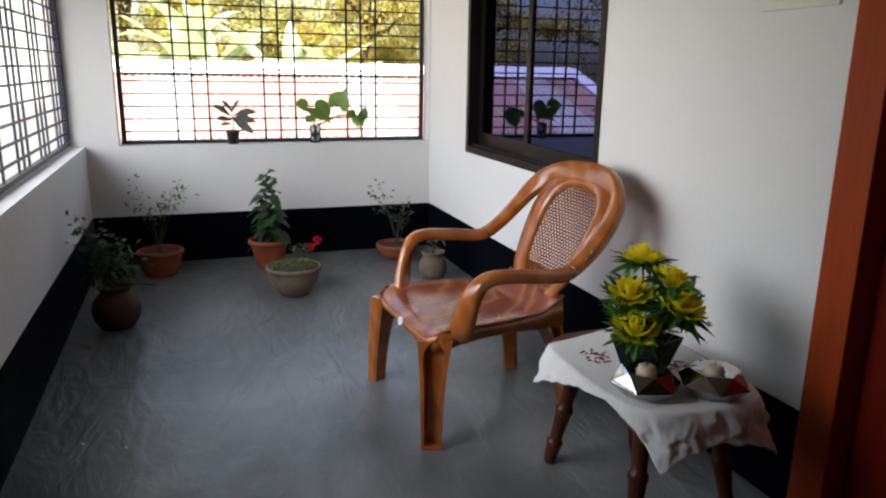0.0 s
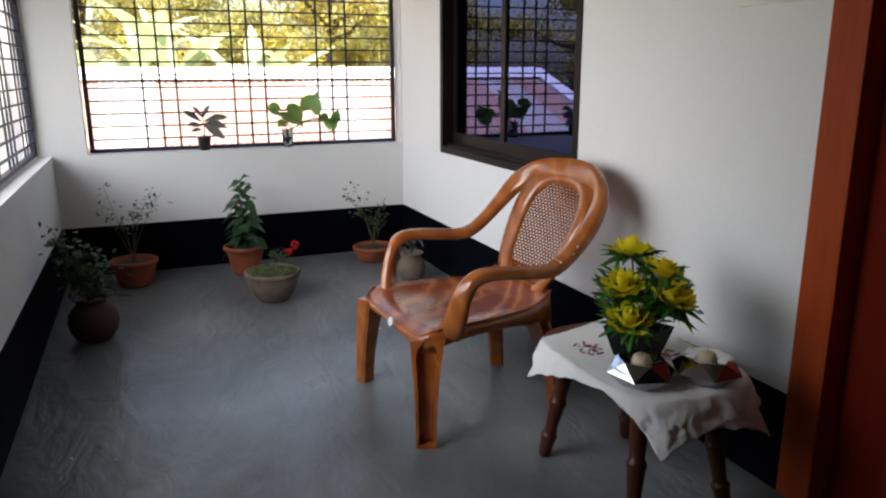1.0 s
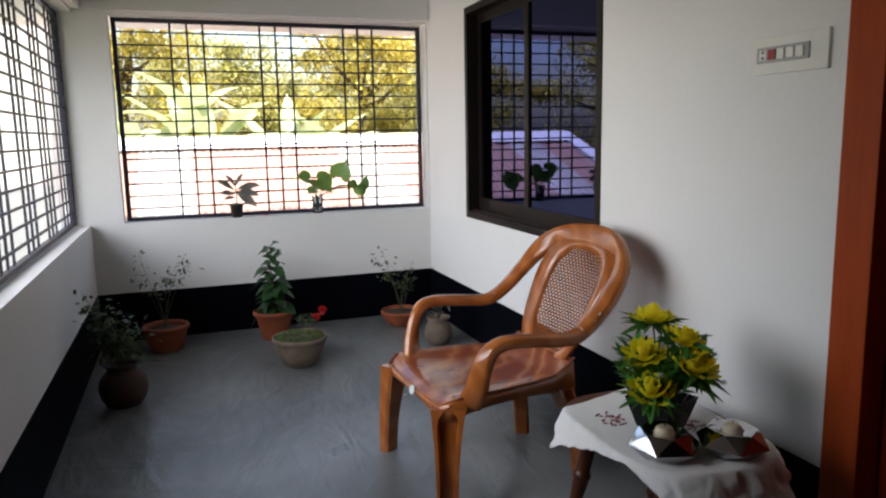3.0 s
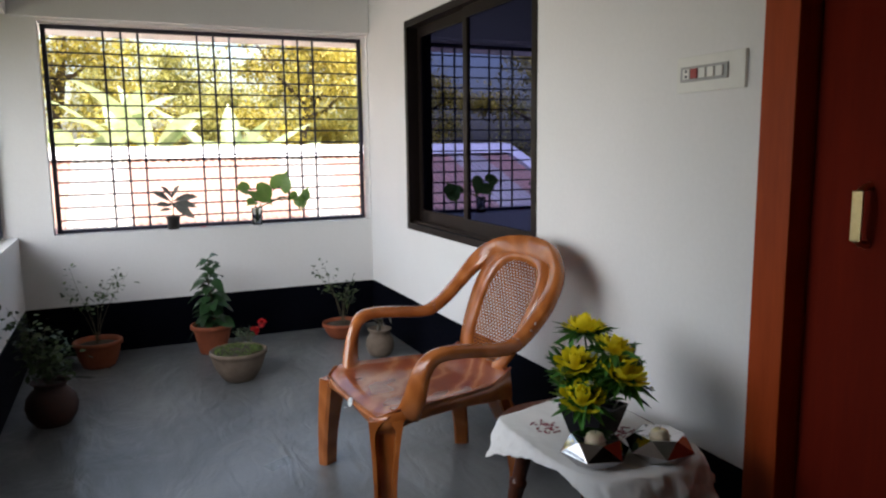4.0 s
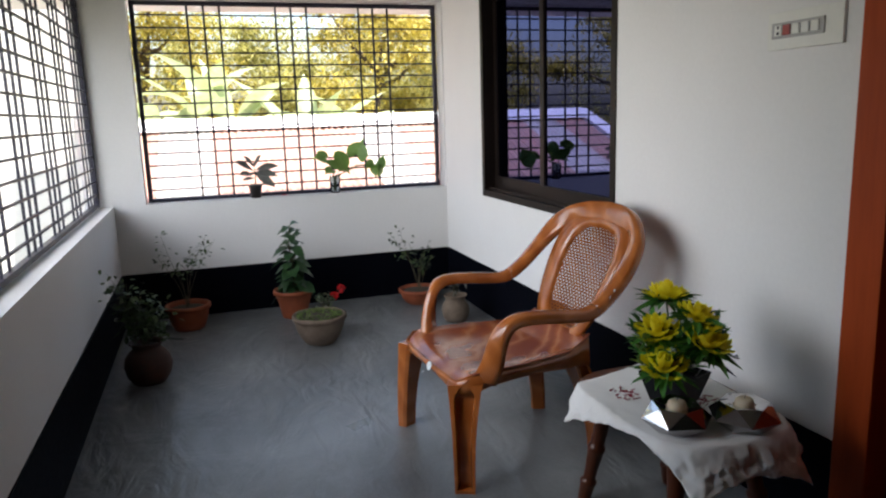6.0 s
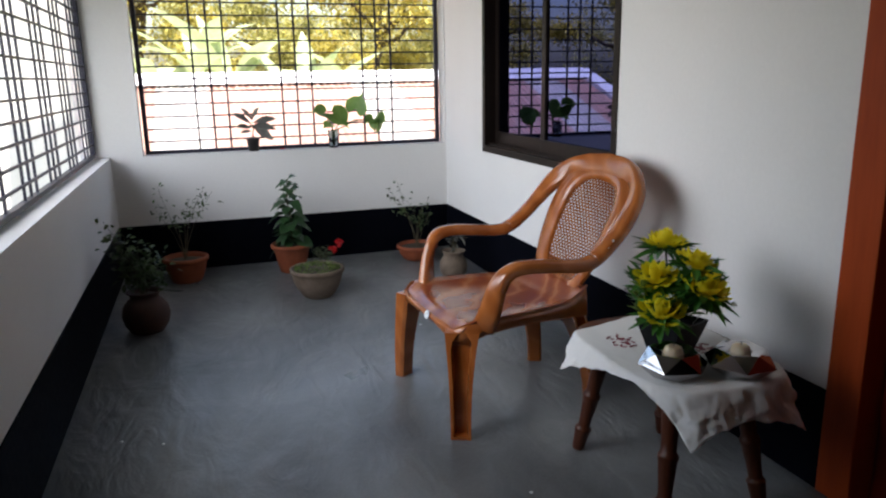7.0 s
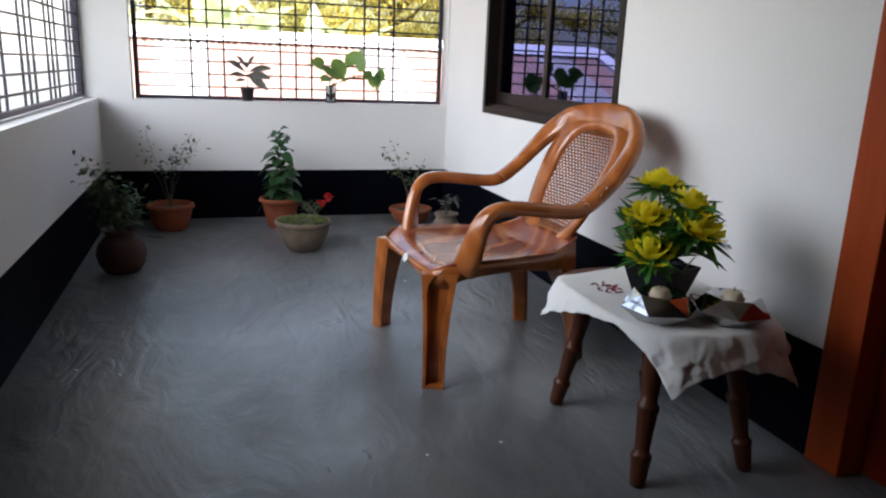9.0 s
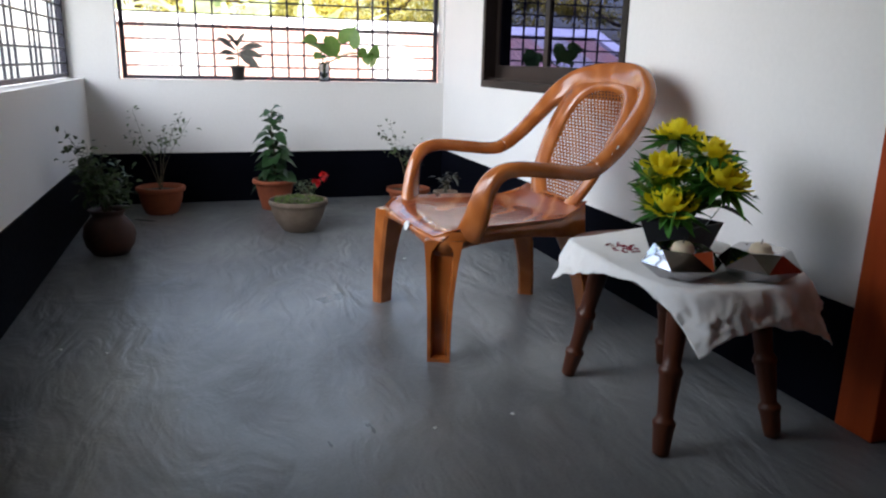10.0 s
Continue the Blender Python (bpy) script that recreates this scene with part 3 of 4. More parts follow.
def sweep(rows, sides=14, power=0.62):
    """A rounded flat section along rows of (x, y, z, width, thickness, wx, wy, wz): w is the direction of the width."""
    bm = bmesh.new()
    rings = []
    for i, r in enumerate(rows):
        p = Vector(r[:3])
        d = (Vector(rows[min(i + 1, len(rows) - 1)][:3]) - Vector(rows[max(i - 1, 0)][:3])).normalized()
        w = Vector(r[5:8])
        w = (w - d * w.dot(d)).normalized()
        t = d.cross(w)
        ring = []
        for k in range(sides):
            a = 2 * math.pi * k / sides
            ca, sa = math.cos(a), math.sin(a)
            ring.append(bm.verts.new(p + w * (r[3] / 2) * math.copysign(abs(ca) ** power, ca) + t * (r[4] / 2) * math.copysign(abs(sa) ** power, sa)))
        rings.append(ring)
    for a, b in zip(rings, rings[1:]):
        for k in range(sides):
            bm.faces.new((a[k], a[(k + 1) % sides], b[(k + 1) % sides], b[k]))
    bm.faces.new(rings[0][::-1])
    bm.faces.new(rings[-1])
    bmesh.ops.recalc_face_normals(bm, faces=bm.faces)
    return bm


def back_x(z, y=0.0):
    """The back's surface: leaning, and hollow across."""
    return 0.266 + 0.450 * (z - 0.40) + 0.13 * (z - 0.40) ** 2 - 0.35 * y * y


def armchair(x, y, rz):
    root = empty("plastic_armchair", x, y, 0, rz)
    tagged(root, "glossy caramel-brown moulded plastic armchair with cane-pattern back", "chair")
    # half of the arm and hoop line; mirrored for the other side
    arm = [(-0.172, 0.272, 0.376, 0.085, 0.046, 0.8, 0.6, 0), (-0.160, 0.304, 0.44, 0.078, 0.046, 0.7, 0.7, 0), (-0.140, 0.318, 0.525, 0.066, 0.046, 0.5, 0.85, 0),
           (-0.105, 0.328, 0.574, 0.058, 0.046, 0.1, 1, 0), (-0.04, 0.333, 0.588, 0.056, 0.045, 0, 1, 0), (0.08, 0.334, 0.578, 0.056, 0.045, 0, 1, 0),
           (0.17, 0.332, 0.570, 0.058, 0.046, 0, 1, 0), (0.225, 0.326, 0.582, 0.06, 0.046, 0, 1, 0)]
    hoop = [(0.225, 0.326, 0.582, 0.06, 0.046, 0, 1, 0), (0.293, 0.321, 0.632, 0.066, 0.046, 0, 1, 0), (0.360, 0.311, 0.700, 0.076, 0.046, 0, 1, 0.1), (0.422, 0.282, 0.776, 0.084, 0.046, -0.1, 0.9, 0.4),
            (0.469, 0.212, 0.828, 0.09, 0.046, -0.2, 0.6, 0.75), (0.495, 0.110, 0.853, 0.092, 0.046, 0.33, 0.25, 0.95), (0.504, 0.0, 0.859, 0.094, 0.046, 0.36, 0, 0.93)]

    half = smooth_path(arm + hoop[1:])
    cut = 6 * (len(arm) - 1)
    for side in (1, -1):
        rows = [(r[0], side * r[1], r[2], r[3], r[4], side * r[5], r[6], side * r[7]) for r in half[:cut + 1]]
        part("armrest", sweep(rows), M["chair"], root, smooth=True)
    left = half[cut:]
    part("back_hoop", sweep(left + [(r[0], -r[1], r[2], r[3], r[4], r[5], -r[6], r[7]) for r in left[:-1][::-1]]), M["chair"], root, smooth=True)

    # inner frame of the back: a band between its outline and the cane opening
    def outline(half, z0, z1, taper, n=64, power=3.2):
        pts = []
        for i in range(n):
            a = 2 * math.pi * i / n
            ca, sa = math.cos(a), math.sin(a)
            v = math.copysign(abs(sa) ** (2 / power), sa)
            u = math.copysign(abs(ca) ** (2 / power), ca)
            z = (z0 + z1) / 2 + v * (z1 - z0) / 2
            pts.append((u * half * (1 - taper * (1 - (z - z0) / (z1 - z0))), z))
        return pts

    outer, inner = outline(0.268, 0.368, 0.866, 0.33, power=2.7), outline(0.172, 0.430, 0.803, 0.22, power=2.9)
    bm = bmesh.new()
    rings = []
    for pts, dx in ((outer, 0.012), (outer, -0.010), ([((a[0] * 0.4 + b[0] * 0.6), a[1] * 0.4 + b[1] * 0.6) for a, b in zip(outer, inner)], -0.015), (inner, -0.004), (inner, 0.010)):
        rings.append([bm.verts.new((back_x(z, yy) + dx, yy, z)) for yy, z in pts])
    for a, b in zip(rings, rings[1:] + rings[:1]):
        for k in range(64):
            bm.faces.new((a[k], a[(k + 1) % 64], b[(k + 1) % 64], b[k]))
    bmesh.ops.recalc_face_normals(bm, faces=bm.faces)
    part("back_frame", bm, M["chair"], root, smooth=True)

    # cane pattern: rings of six sides round open holes
    bm = bmesh.new()
    py_, pz_ = 0.0215, 0.0125
    for row in range(40):
        z = 0.424 + row * pz_ * 0.86
        for col in range(-10, 11):
            yy = (col + (0.5 if row % 2 else 0)) * py_
            s = (z - 0.430) / (0.803 - 0.430)
            if not -0.02 < s < 1.02:
                continue
            half = 0.176 * (1 - 0.22 * (1 - s))
            v = abs(2 * s - 1)
            if abs(yy) > half * max(0.0, 1 - v ** 2.9) ** (1 / 2.9) + 0.006:
                continue
            o, i2 = [], []
            for k in range(6):
                a = math.pi / 3 * k + math.pi / 6
                for lst, rad in ((o, 0.585), (i2, 0.27)):
                    cy, cz = yy + math.cos(a) * rad * py_, z + math.sin(a) * rad * pz_
                    lst.append(bm.verts.new((back_x(cz, cy) + 0.003, cy, cz)))
            for k in range(6):
                bm.faces.new((o[k], o[(k + 1) % 6], i2[(k + 1) % 6], i2[k]))
    bmesh.ops.solidify(bm, geom=bm.faces[:], thickness=0.0025)
    part("cane_panel", bm, M["chair"], root, "open cane-pattern lattice")

    # seat: a dished sheet with a rolled rim and a deep skirt
    bm = bmesh.new()
    nu, nv = 20, 20
    grid = []
    for i in range(nu + 1):
        u = i / nu
        col = []
        for j in range(nv + 1):
            v = 2 * j / nv - 1
            xx = -0.283 + 0.563 * u
            half = 0.288 - 0.083 * u * u
            corner = max(0, 1 - u * 5)
            xx += 0.026 * corner * abs(v) ** 8 - 0.006 * (1 - v * v) * corner
            zz = 0.398 - 0.026 * math.sin(math.pi * min(1, u * 1.05)) * (1 - v ** 4) + 0.012 * v ** 6
            zz += 0.045 * max(0, (u - 0.82) / 0.18) ** 2 - 0.030 * max(0, 1 - u * 7) ** 2
            col.append(bm.verts.new((xx, half * v, zz)))
        grid.append(col)
    for i in range(nu):
        for j in range(nv):
            bm.faces.new((grid[i][j], grid[i + 1][j], grid[i + 1][j + 1], grid[i][j + 1]))
    bmesh.ops.recalc_face_normals(bm, faces=bm.faces)
    bmesh.ops.solidify(bm, geom=bm.faces[:], thickness=0.006)
    part("seat", bm, M["seat"], root, "reddish figured seat", smooth=True)

    # skirt round the seat, arched between the legs
    loop = [(grid_x, grid_y) for grid_x, grid_y in
            [(-0.275 + 0.555 * u, s * (0.290 - 0.083 * u * u)) for s, us in ((1, (0.06, 0.2, 0.35, 0.5, 0.65, 0.8, 1.0)), (-1, (1.0, 0.8, 0.65, 0.5, 0.35, 0.2, 0.06))) for u in us]]
    loop += [(-0.280, -0.255), (-0.288, -0.12), (-0.290, 0.0), (-0.288, 0.12), (-0.280, 0.255)]
    bm = bmesh.new()
    rings = []
    for dz_k, grow in ((0, 0.0), (1, 0.006), (1, -0.004), (0, -0.008)):
        ring = []
        for px, py in loop:
            along = abs(py) / 0.28 if px < -0.24 else (abs(px + 0.02) / 0.25)
            depth = 0.042 + 0.028 * min(1, along) ** 2
            zz = 0.404 + (0.04 if px > 0.2 else -0.022 if px < -0.255 else 0) if dz_k == 0 else 0.404 - depth
            cx, cy = px * (1 + grow / 0.27), py * (1 + grow / 0.28)
            ring.append(bm.verts.new((cx, cy, zz)))
        rings.append(ring)
    n = len(loop)
    for a, b in zip(rings, rings[1:] + rings[:1]):
        for k in range(n):
            bm.faces.new((a[k], a[(k + 1) % n], b[(k + 1) % n], b[k]))
    bmesh.ops.recalc_face_normals(bm, faces=bm.faces)
    bmesh.ops.bevel(bm, geom=[e for e in bm.edges if e.calc_face_angle(0) > 0.7], offset=0.006, segments=2, affect="EDGES")
    part("seat_skirt", bm, M["chair"], root, smooth=True)

    # legs: tapered channels, hollow on the outer side, closed at the foot
    def leg(fx, fy, tx, ty, wt, wb, ox, oy):
        bm = bmesh.new()
        o = Vector((ox, oy, 0)).normalized()
        e = Vector((-o.y, o.x, 0))
        rings = []
        for s in (0, 0.03, 0.035, 0.1, 0.2, 0.35, 0.5, 0.65, 0.78, 0.86, 0.92, 0.96, 1.0):
            z = 0.372 * s
            c = Vector((fx + (tx - fx) * s ** 2.0, fy + (ty - fy) * s ** 1.8, z))
            w = wb + (wt - wb) * s ** 2.4
            d = 0.038 + 0.022 * s
            arch = 1.0 if s < 0.8 else math.sqrt(max(0.0, 1 - ((s - 0.8) / 0.165) ** 2))
            r = 0.001 if s < 0.033 else 0.034 * arch + 0.001
            t = 0.009 + 0.006 * s + (w / 2 - 0.014) * (1 - arch) * 0.6
            poly = [(-w / 2 + 0.008, -d / 2), (-w / 2, -d / 2 + 0.012), (-w / 2, d / 2), (-w / 2 + t, d / 2), (-w / 2 + t + 0.008, d / 2 - r), (w / 2 - t - 0.008, d / 2 - r),
                    (w / 2 - t, d / 2), (w / 2, d / 2), (w / 2, -d / 2 + 0.012), (w / 2 - 0.008, -d / 2)]
            rings.append([bm.verts.new(c + e * a + o * b) for a, b in poly])
        m = len(rings[0])
        for a, b in zip(rings, rings[1:]):
            for k in range(m):
                bm.faces.new((a[k], a[(k + 1) % m], b[(k + 1) % m], b[k]))
        bm.faces.new(rings[0][::-1])
        bm.faces.new(rings[-1])
        bmesh.ops.recalc_face_normals(bm, faces=bm.faces)
        ob = part("leg", bm, M["chair"], root)
        return ob

    for s in (-1, 1):
        leg(-0.270, s * 0.302, -0.243, s * 0.258, 0.118, 0.070, -0.45, s * 0.9)
        leg(0.300, s * 0.218, 0.218, s * 0.178, 0.105, 0.060, 0.5, s * 0.85)
    bm = bmesh.new()
    bmesh.ops.create_cone(bm, cap_ends=True, segments=20, radius1=0.016, radius2=0.016, depth=0.002,
                          matrix=pose(-0.2965, -0.055, 0.374, 0, -72, 8))
    part("sticker", bm, M["sticker"], root, "small round white sticker")
    bm = bmesh.new()
    for k, (dy, dz) in enumerate(((0.0, 0.0), (0.010, 0.022))):
        leaf_into(bm, (0.262 + dz * 0.9, -0.352 + dy * 0.2, 0.620 + dz), (0.5, -0.1, 0.8), 0.014, 0.008, 0, 0.05, 0.3 * k, 3, 0.5)
    part("label_remains", bm, M["sticker"], root, "torn white label remains")
    return root


armchair(1.564, 3.090, 3.5)

# ---- side table and cloth ----
M["dark_wood"] = surface("dark_polished_wood", (0.11, 0.032, 0.013), (0.045, 0.012, 0.006), 0.38, 20, 3, 0.08, stretch=(5, 5, 0.7))
M["dark_wood"].node_tree.nodes["Principled BSDF"].inputs["Specular IOR Level"].default_value = 0.3
M["cloth"] = surface("white_cotton_cloth", (0.80, 0.795, 0.78), (0.73, 0.725, 0.71), 0.9, 350, 5, 0.25, distance=0.001, sheen=0.1)
M["red_thread"] = surface("dark_red_embroidery", (0.30, 0.025, 0.055), (0.18, 0.016, 0.03), 0.8, 200, 20, 0.2)
TC = Vector((1.815, 2.337, 0.0))       # table centre
TZ = 0.420                             # top of the wood


def side_table():
    root = empty("side_table", TC.x, TC.y, 0)
    tagged(root, "small dark wooden table with turned splayed legs under a white cloth", "table")
    bm = bmesh.new()
    n, rings = 48, []
    for k, z in ((0.97, TZ - 0.024), (1.0, TZ - 0.018), (1.0, TZ - 0.005), (0.98, TZ)):
        rings.append([bm.verts.new((0.212 * k * math.copysign(abs(math.cos(a)) ** 0.6, math.cos(a)), 0.300 * k * math.copysign(abs(math.sin(a)) ** 0.6, math.sin(a)), z))
                      for a in (2 * math.pi * i / n for i in range(n))])
    for a, b in zip(rings, rings[1:]):
        for k in range(n):
            bm.faces.new((a[k], a[(k + 1) % n], b[(k + 1) % n], b[k]))
    bm.faces.new(rings[0][::-1])
    bm.faces.new(rings[-1])
    part("tabletop", bm, M["dark_wood"], root, smooth=False)
    part("apron", boxes([((-0.115, -0.20, TZ - 0.075), (0.115, 0.20, TZ - 0.024))], 0.004), M["dark_wood"], root)
    profile = [(0.013, 0.0), (0.019, 0.004), (0.021, 0.02), (0.024, 0.062), (0.026, 0.072), (0.0275, 0.078), (0.026, 0.084), (0.0215, 0.088), (0.019, 0.094), (0.021, 0.13), (0.0245, 0.17),
               (0.0255, 0.19), (0.0285, 0.197), (0.0285, 0.206), (0.025, 0.213), (0.021, 0.218), (0.0225, 0.25), (0.025, 0.30), (0.026, 0.34), (0.024, 0.385)]
    for sx, sy in ((-1, 1), (-1, -1), (1, -1), (1, 1)):
        ob = part("leg", lathe(profile, 18), M["dark_wood"], root, smooth=True)
        ob.matrix_local = pose(sx * 0.163, sy * 0.236, 0, sy * 9.0, 0, 0) @ pose(0, 0, 0, 0, -sx * 8.0, 0)
    return root


side_table()


def drape(u, v, lift=0.0):
    """A point of the cloth: its plan place (u, v) laid on the top, hanging beyond the edge in soft folds."""
    p = Vector((u - TC.x, v - TC.y))
    a, b, e = 0.214, 0.302, 3.5
    k = (abs(p.x / a) ** e + abs(p.y / b) ** e) ** (1 / e)
    z = TZ + 0.003
    z += 0.0030 * abs(noise.noise(Vector((u * 16, v * 9, 1)))) + 0.0018 * noise.noise(Vector((u * 14, v * 14, 1))) + 0.0012 * noise.noise(Vector((u * 50, v * 50, 3)))
    if k > 1:
        q = p / k
        d = (p - q).length
        way = (p - q).normalized()
        ang = math.atan2(p.y / b, p.x / a)
        fold = math.sin(ang * 9 + 1.3) * 0.6 + math.sin(ang * 17 + 0.4) * 0.4
        rim = min(1, d / 0.05)
        out = 0.010 * rim + d * (0.44 + 0.05 * fold)
        p = q + way * out
        z -= d * 0.80 * rim + 0.002 * fold * rim
        z += 0.007 * noise.noise(Vector((u * 24, v * 24, 7))) * rim
        p += way * rim * (0.011 * noise.noise(Vector((u * 27, v * 27, 11))) + 0.005 * noise.noise(Vector((u * 75, v * 75, 5))))
    return Vector((TC.x + p.x, TC.y + p.y, z + lift))


def table_cloth():
    f, r, l, b = Vector((1.600, 1.915)), Vector((2.030, 1.905)), Vector((1.500, 2.540)), Vector((2.035, 2.690))
    bm = bmesh.new()
    nu, nv = 72, 96
    grid = []
    for i in range(nu + 1):
        row = []
        for j in range(nv + 1):
            s, t = i / nu, j / nv
            p = f * (1 - s) * (1 - t) + r * s * (1 - t) + l * (1 - s) * t + b * s * t
            # edges bow in a little between the corners
            p += Vector((0.022 * (0.5 - s) * 2 * math.sin(math.pi * t) * abs(2 * s - 1) ** 2, 0.028 * (0.5 - t) * 2 * math.sin(math.pi * s) * abs(2 * t - 1) ** 2))
            row.append(bm.verts.new(drape(p.x, p.y)))
        grid.append(row)
    for i in range(nu):
        for j in range(nv):
            bm.faces.new((grid[i][j], grid[i + 1][j], grid[i + 1][j + 1], grid[i][j + 1]))
    bmesh.ops.recalc_face_normals(bm, faces=bm.faces)
    bmesh.ops.solidify(bm, geom=bm.faces[:], thickness=0.0015)
    ob = link_mesh("tablecloth", bm, M["cloth"], smooth=True)
    tagged(ob, "creased white cotton cloth with red embroidery, hanging over a small table", "tablecloth")
    # embroidered sprays: short stitched strokes
    rnd = random.Random(5)
    for cx, cy in ((1.702, 2.416), (1.900, 2.27)):
        bm = bmesh.new()
        for k in range(30):
            a, q = rnd.uniform(0, 6.283), 0.05 * math.sqrt(rnd.random())
            px, py = cx + math.cos(a) * q * 0.75, cy + math.sin(a) * q
            d = rnd.uniform(0, 6.283)
            ln = rnd.uniform(0.008, 0.018)
            tube_into(bm, [drape(px, py, 0.0015), drape(px + math.cos(d) * ln, py + math.sin(d) * ln, 0.0015)], 0.0018, 5)
        part("embroidery", bm, M["red_thread"], ob, "dark red embroidered spray")
    return ob


table_cloth()
CT = TZ + 0.0045

# ---- candle holders ----
M["chrome"] = surface("polished_chrome", (0.50, 0.49, 0.50), (0.44, 0.43, 0.44), 0.045, 40, 6, 0.0, metal=1.0, rough_swing=0.03)
M["wax"] = surface("cream_candle_wax", (0.66, 0.56, 0.40), (0.58, 0.48, 0.33), 0.5, 60, 14, 0.1)
M["wax"].node_tree.nodes["Principled BSDF"].inputs["Subsurface Weight"].default_value = 0.2
M["wax"].node_tree.nodes["Principled BSDF"].inputs["Subsurface Radius"].default_value = (0.01, 0.006, 0.003)


def candle_holder(x, y, rz, group="candle holders on the table"):
    root = empty("candle_holder", x, y, CT, rz)
    tagged(root, "low faceted chrome candle holder on the cloth", "candle holder", group=group)
    bm = bmesh.new()

    def ring(n, r, z, turn):
        return [bm.verts.new((r * math.cos(turn + 2 * math.pi * i / n), r * math.sin(turn + 2 * math.pi * i / n), z)) for i in range(n)]

    n = 6
    low, mid, top, lip, cup = ring(n, 0.066, 0.0, 0.0), ring(n, 0.096, 0.028, math.pi / n), ring(n, 0.066, 0.066, 0.0), ring(n, 0.031, 0.058, 0.0), ring(n, 0.027, 0.034, 0.0)
    for i in range(n):
        j = (i + 1) % n
        bm.faces.new((low[i], low[j], mid[i]))
        bm.faces.new((mid[i], low[j], mid[j]))
        bm.faces.new((mid[i], mid[j], top[j]))
        bm.faces.new((mid[i], top[j], top[i]))
        bm.faces.new((top[i], top[j], lip[j], lip[i]))
        bm.faces.new((lip[i], lip[j], cup[j], cup[i]))
    bm.faces.new(low[::-1])
    bm.faces.new(cup)
    bmesh.ops.recalc_face_normals(bm, faces=bm.faces)
    bmesh.ops.bevel(bm, geom=bm.edges[:], offset=0.0007, segments=1, affect="EDGES")
    part("body", bm, M["chrome"], root)
    return root


def candle(x, y):
    root = empty("candle", x, y, CT + 0.034)
    tagged(root, "squat round cream candle sitting in a chrome holder", "candle", group="candles")
    part("wax", lathe([(0.014, 0.0), (0.022, 0.006), (0.0255, 0.018), (0.0255, 0.027), (0.022, 0.038), (0.014, 0.043), (0.004, 0.041)], 24, 0.02), M["wax"], root, smooth=True)
    bm = bmesh.new()
    tube_into(bm, [(0, 0, 0.040), (0.001, 0, 0.046), (0.003, 0.001, 0.052)], 0.0012, 5)
    part("wick", bm, M["iron"], root)
    return root


for hx, hy, hr in ((1.702, 2.166, 12), (1.874, 2.112, 32)):
    candle_holder(hx, hy, hr)
    candle(hx, hy)

# ---- yellow artificial flowers ----
M["petal"] = leaf_material("yellow_fabric_petal", (0.98, 0.91, 0.06), (0.97, 0.82, 0.03), 0.6, 0.6, 0.06)
M["petal_heart"] = leaf_material("orange_petal_heart", (0.90, 0.55, 0.02), (0.80, 0.42, 0.015), 0.3, 0.6, 0.2)
M["fabric_leaf"] = leaf_material("green_fabric_leaf", (0.10, 0.29, 0.045), (0.030, 0.13, 0.022), 0.25, 0.5, 0.5)
M["fabric_leaf_lime"] = leaf_material("lime_fabric_leaf", (0.28, 0.38, 0.05), (0.16, 0.27, 0.03), 0.3, 0.5, 0.3)
M["black_pot"] = surface("black_glazed_pot", (0.006, 0.007, 0.009), (0.003, 0.0035, 0.0045), 0.45, 60, 8, 0.05)
M["black_pot"].node_tree.nodes["Principled BSDF"].inputs["Specular IOR Level"].default_value = 0.15
M["tiny_white"] = leaf_material("small_white_petal", (0.62, 0.66, 0.62), (0.5, 0.54, 0.5), 0.3, 0.6, 0.1)
M["stem"] = surface("green_stem", (0.07, 0.11, 0.03), (0.04, 0.07, 0.02), 0.6, 80, 10, 0.1)


def square_pot(r_top, r_low, h):
    bm = bmesh.new()
    prof = [(r_low, 0), (r_top, h), (r_top - 0.004, h + 0.001), (r_top - 0.007, h - 0.01), (r_low, h - 0.02)]
    rings = []
    for r, z in prof:
        rings.append([bm.verts.new((sx * r, sy * r, z)) for sx, sy in ((1, 1), (-1, 1), (-1, -1), (1, -1))])
    for a, b in zip(rings, rings[1:]):
        for i in range(4):
            bm.faces.new((a[i], a[(i + 1) % 4], b[(i + 1) % 4], b[i]))
    bm.faces.new(rings[0][::-1])
    bm.faces.new(rings[-1])
    bmesh.ops.recalc_face_normals(bm, faces=bm.faces)
    return bm


def cup_petal(bm, centre, axis, a, radius, length, width, lean, rnd):
    """A broad hollowed petal that rises round the flower's axis."""
    n = axis.orthogonal().normalized()
    out = (Matrix.Rotation(a, 3, axis) @ n).normalized()
    side = axis.cross(out).normalized()
    rows = []
    for i in range(5):
        s = i / 4
        w = width * (0.35 + 0.65 * math.sin(math.pi * (0.12 + 0.66 * s))) * (0.75 if i == 4 else 1)
        c = Vector(centre) + out * (radius + length * math.sin(lean) * s - 0.25 * length * s * s * math.cos(lean)) + axis * (length * math.cos(lean) * s)
        row = []
        for j in (-1, -0.5, 0, 0.5, 1):
            ruffle = 0.10 * length * noise.noise(Vector((j * 2 + a * 7, s * 3, radius * 90))) * s
            row.append(bm.verts.new(c + side * (w / 2 * j) - out * (0.35 * w * j * j) * (1 - 0.6 * s) + axis * (ruffle - 0.10 * length * abs(j) ** 2 * s)))
        rows.append(row)
    for r0, r1 in zip(rows, rows[1:]):
        for j in range(4):
            bm.faces.new((r0[j], r0[j + 1], r1[j + 1], r1[j]))


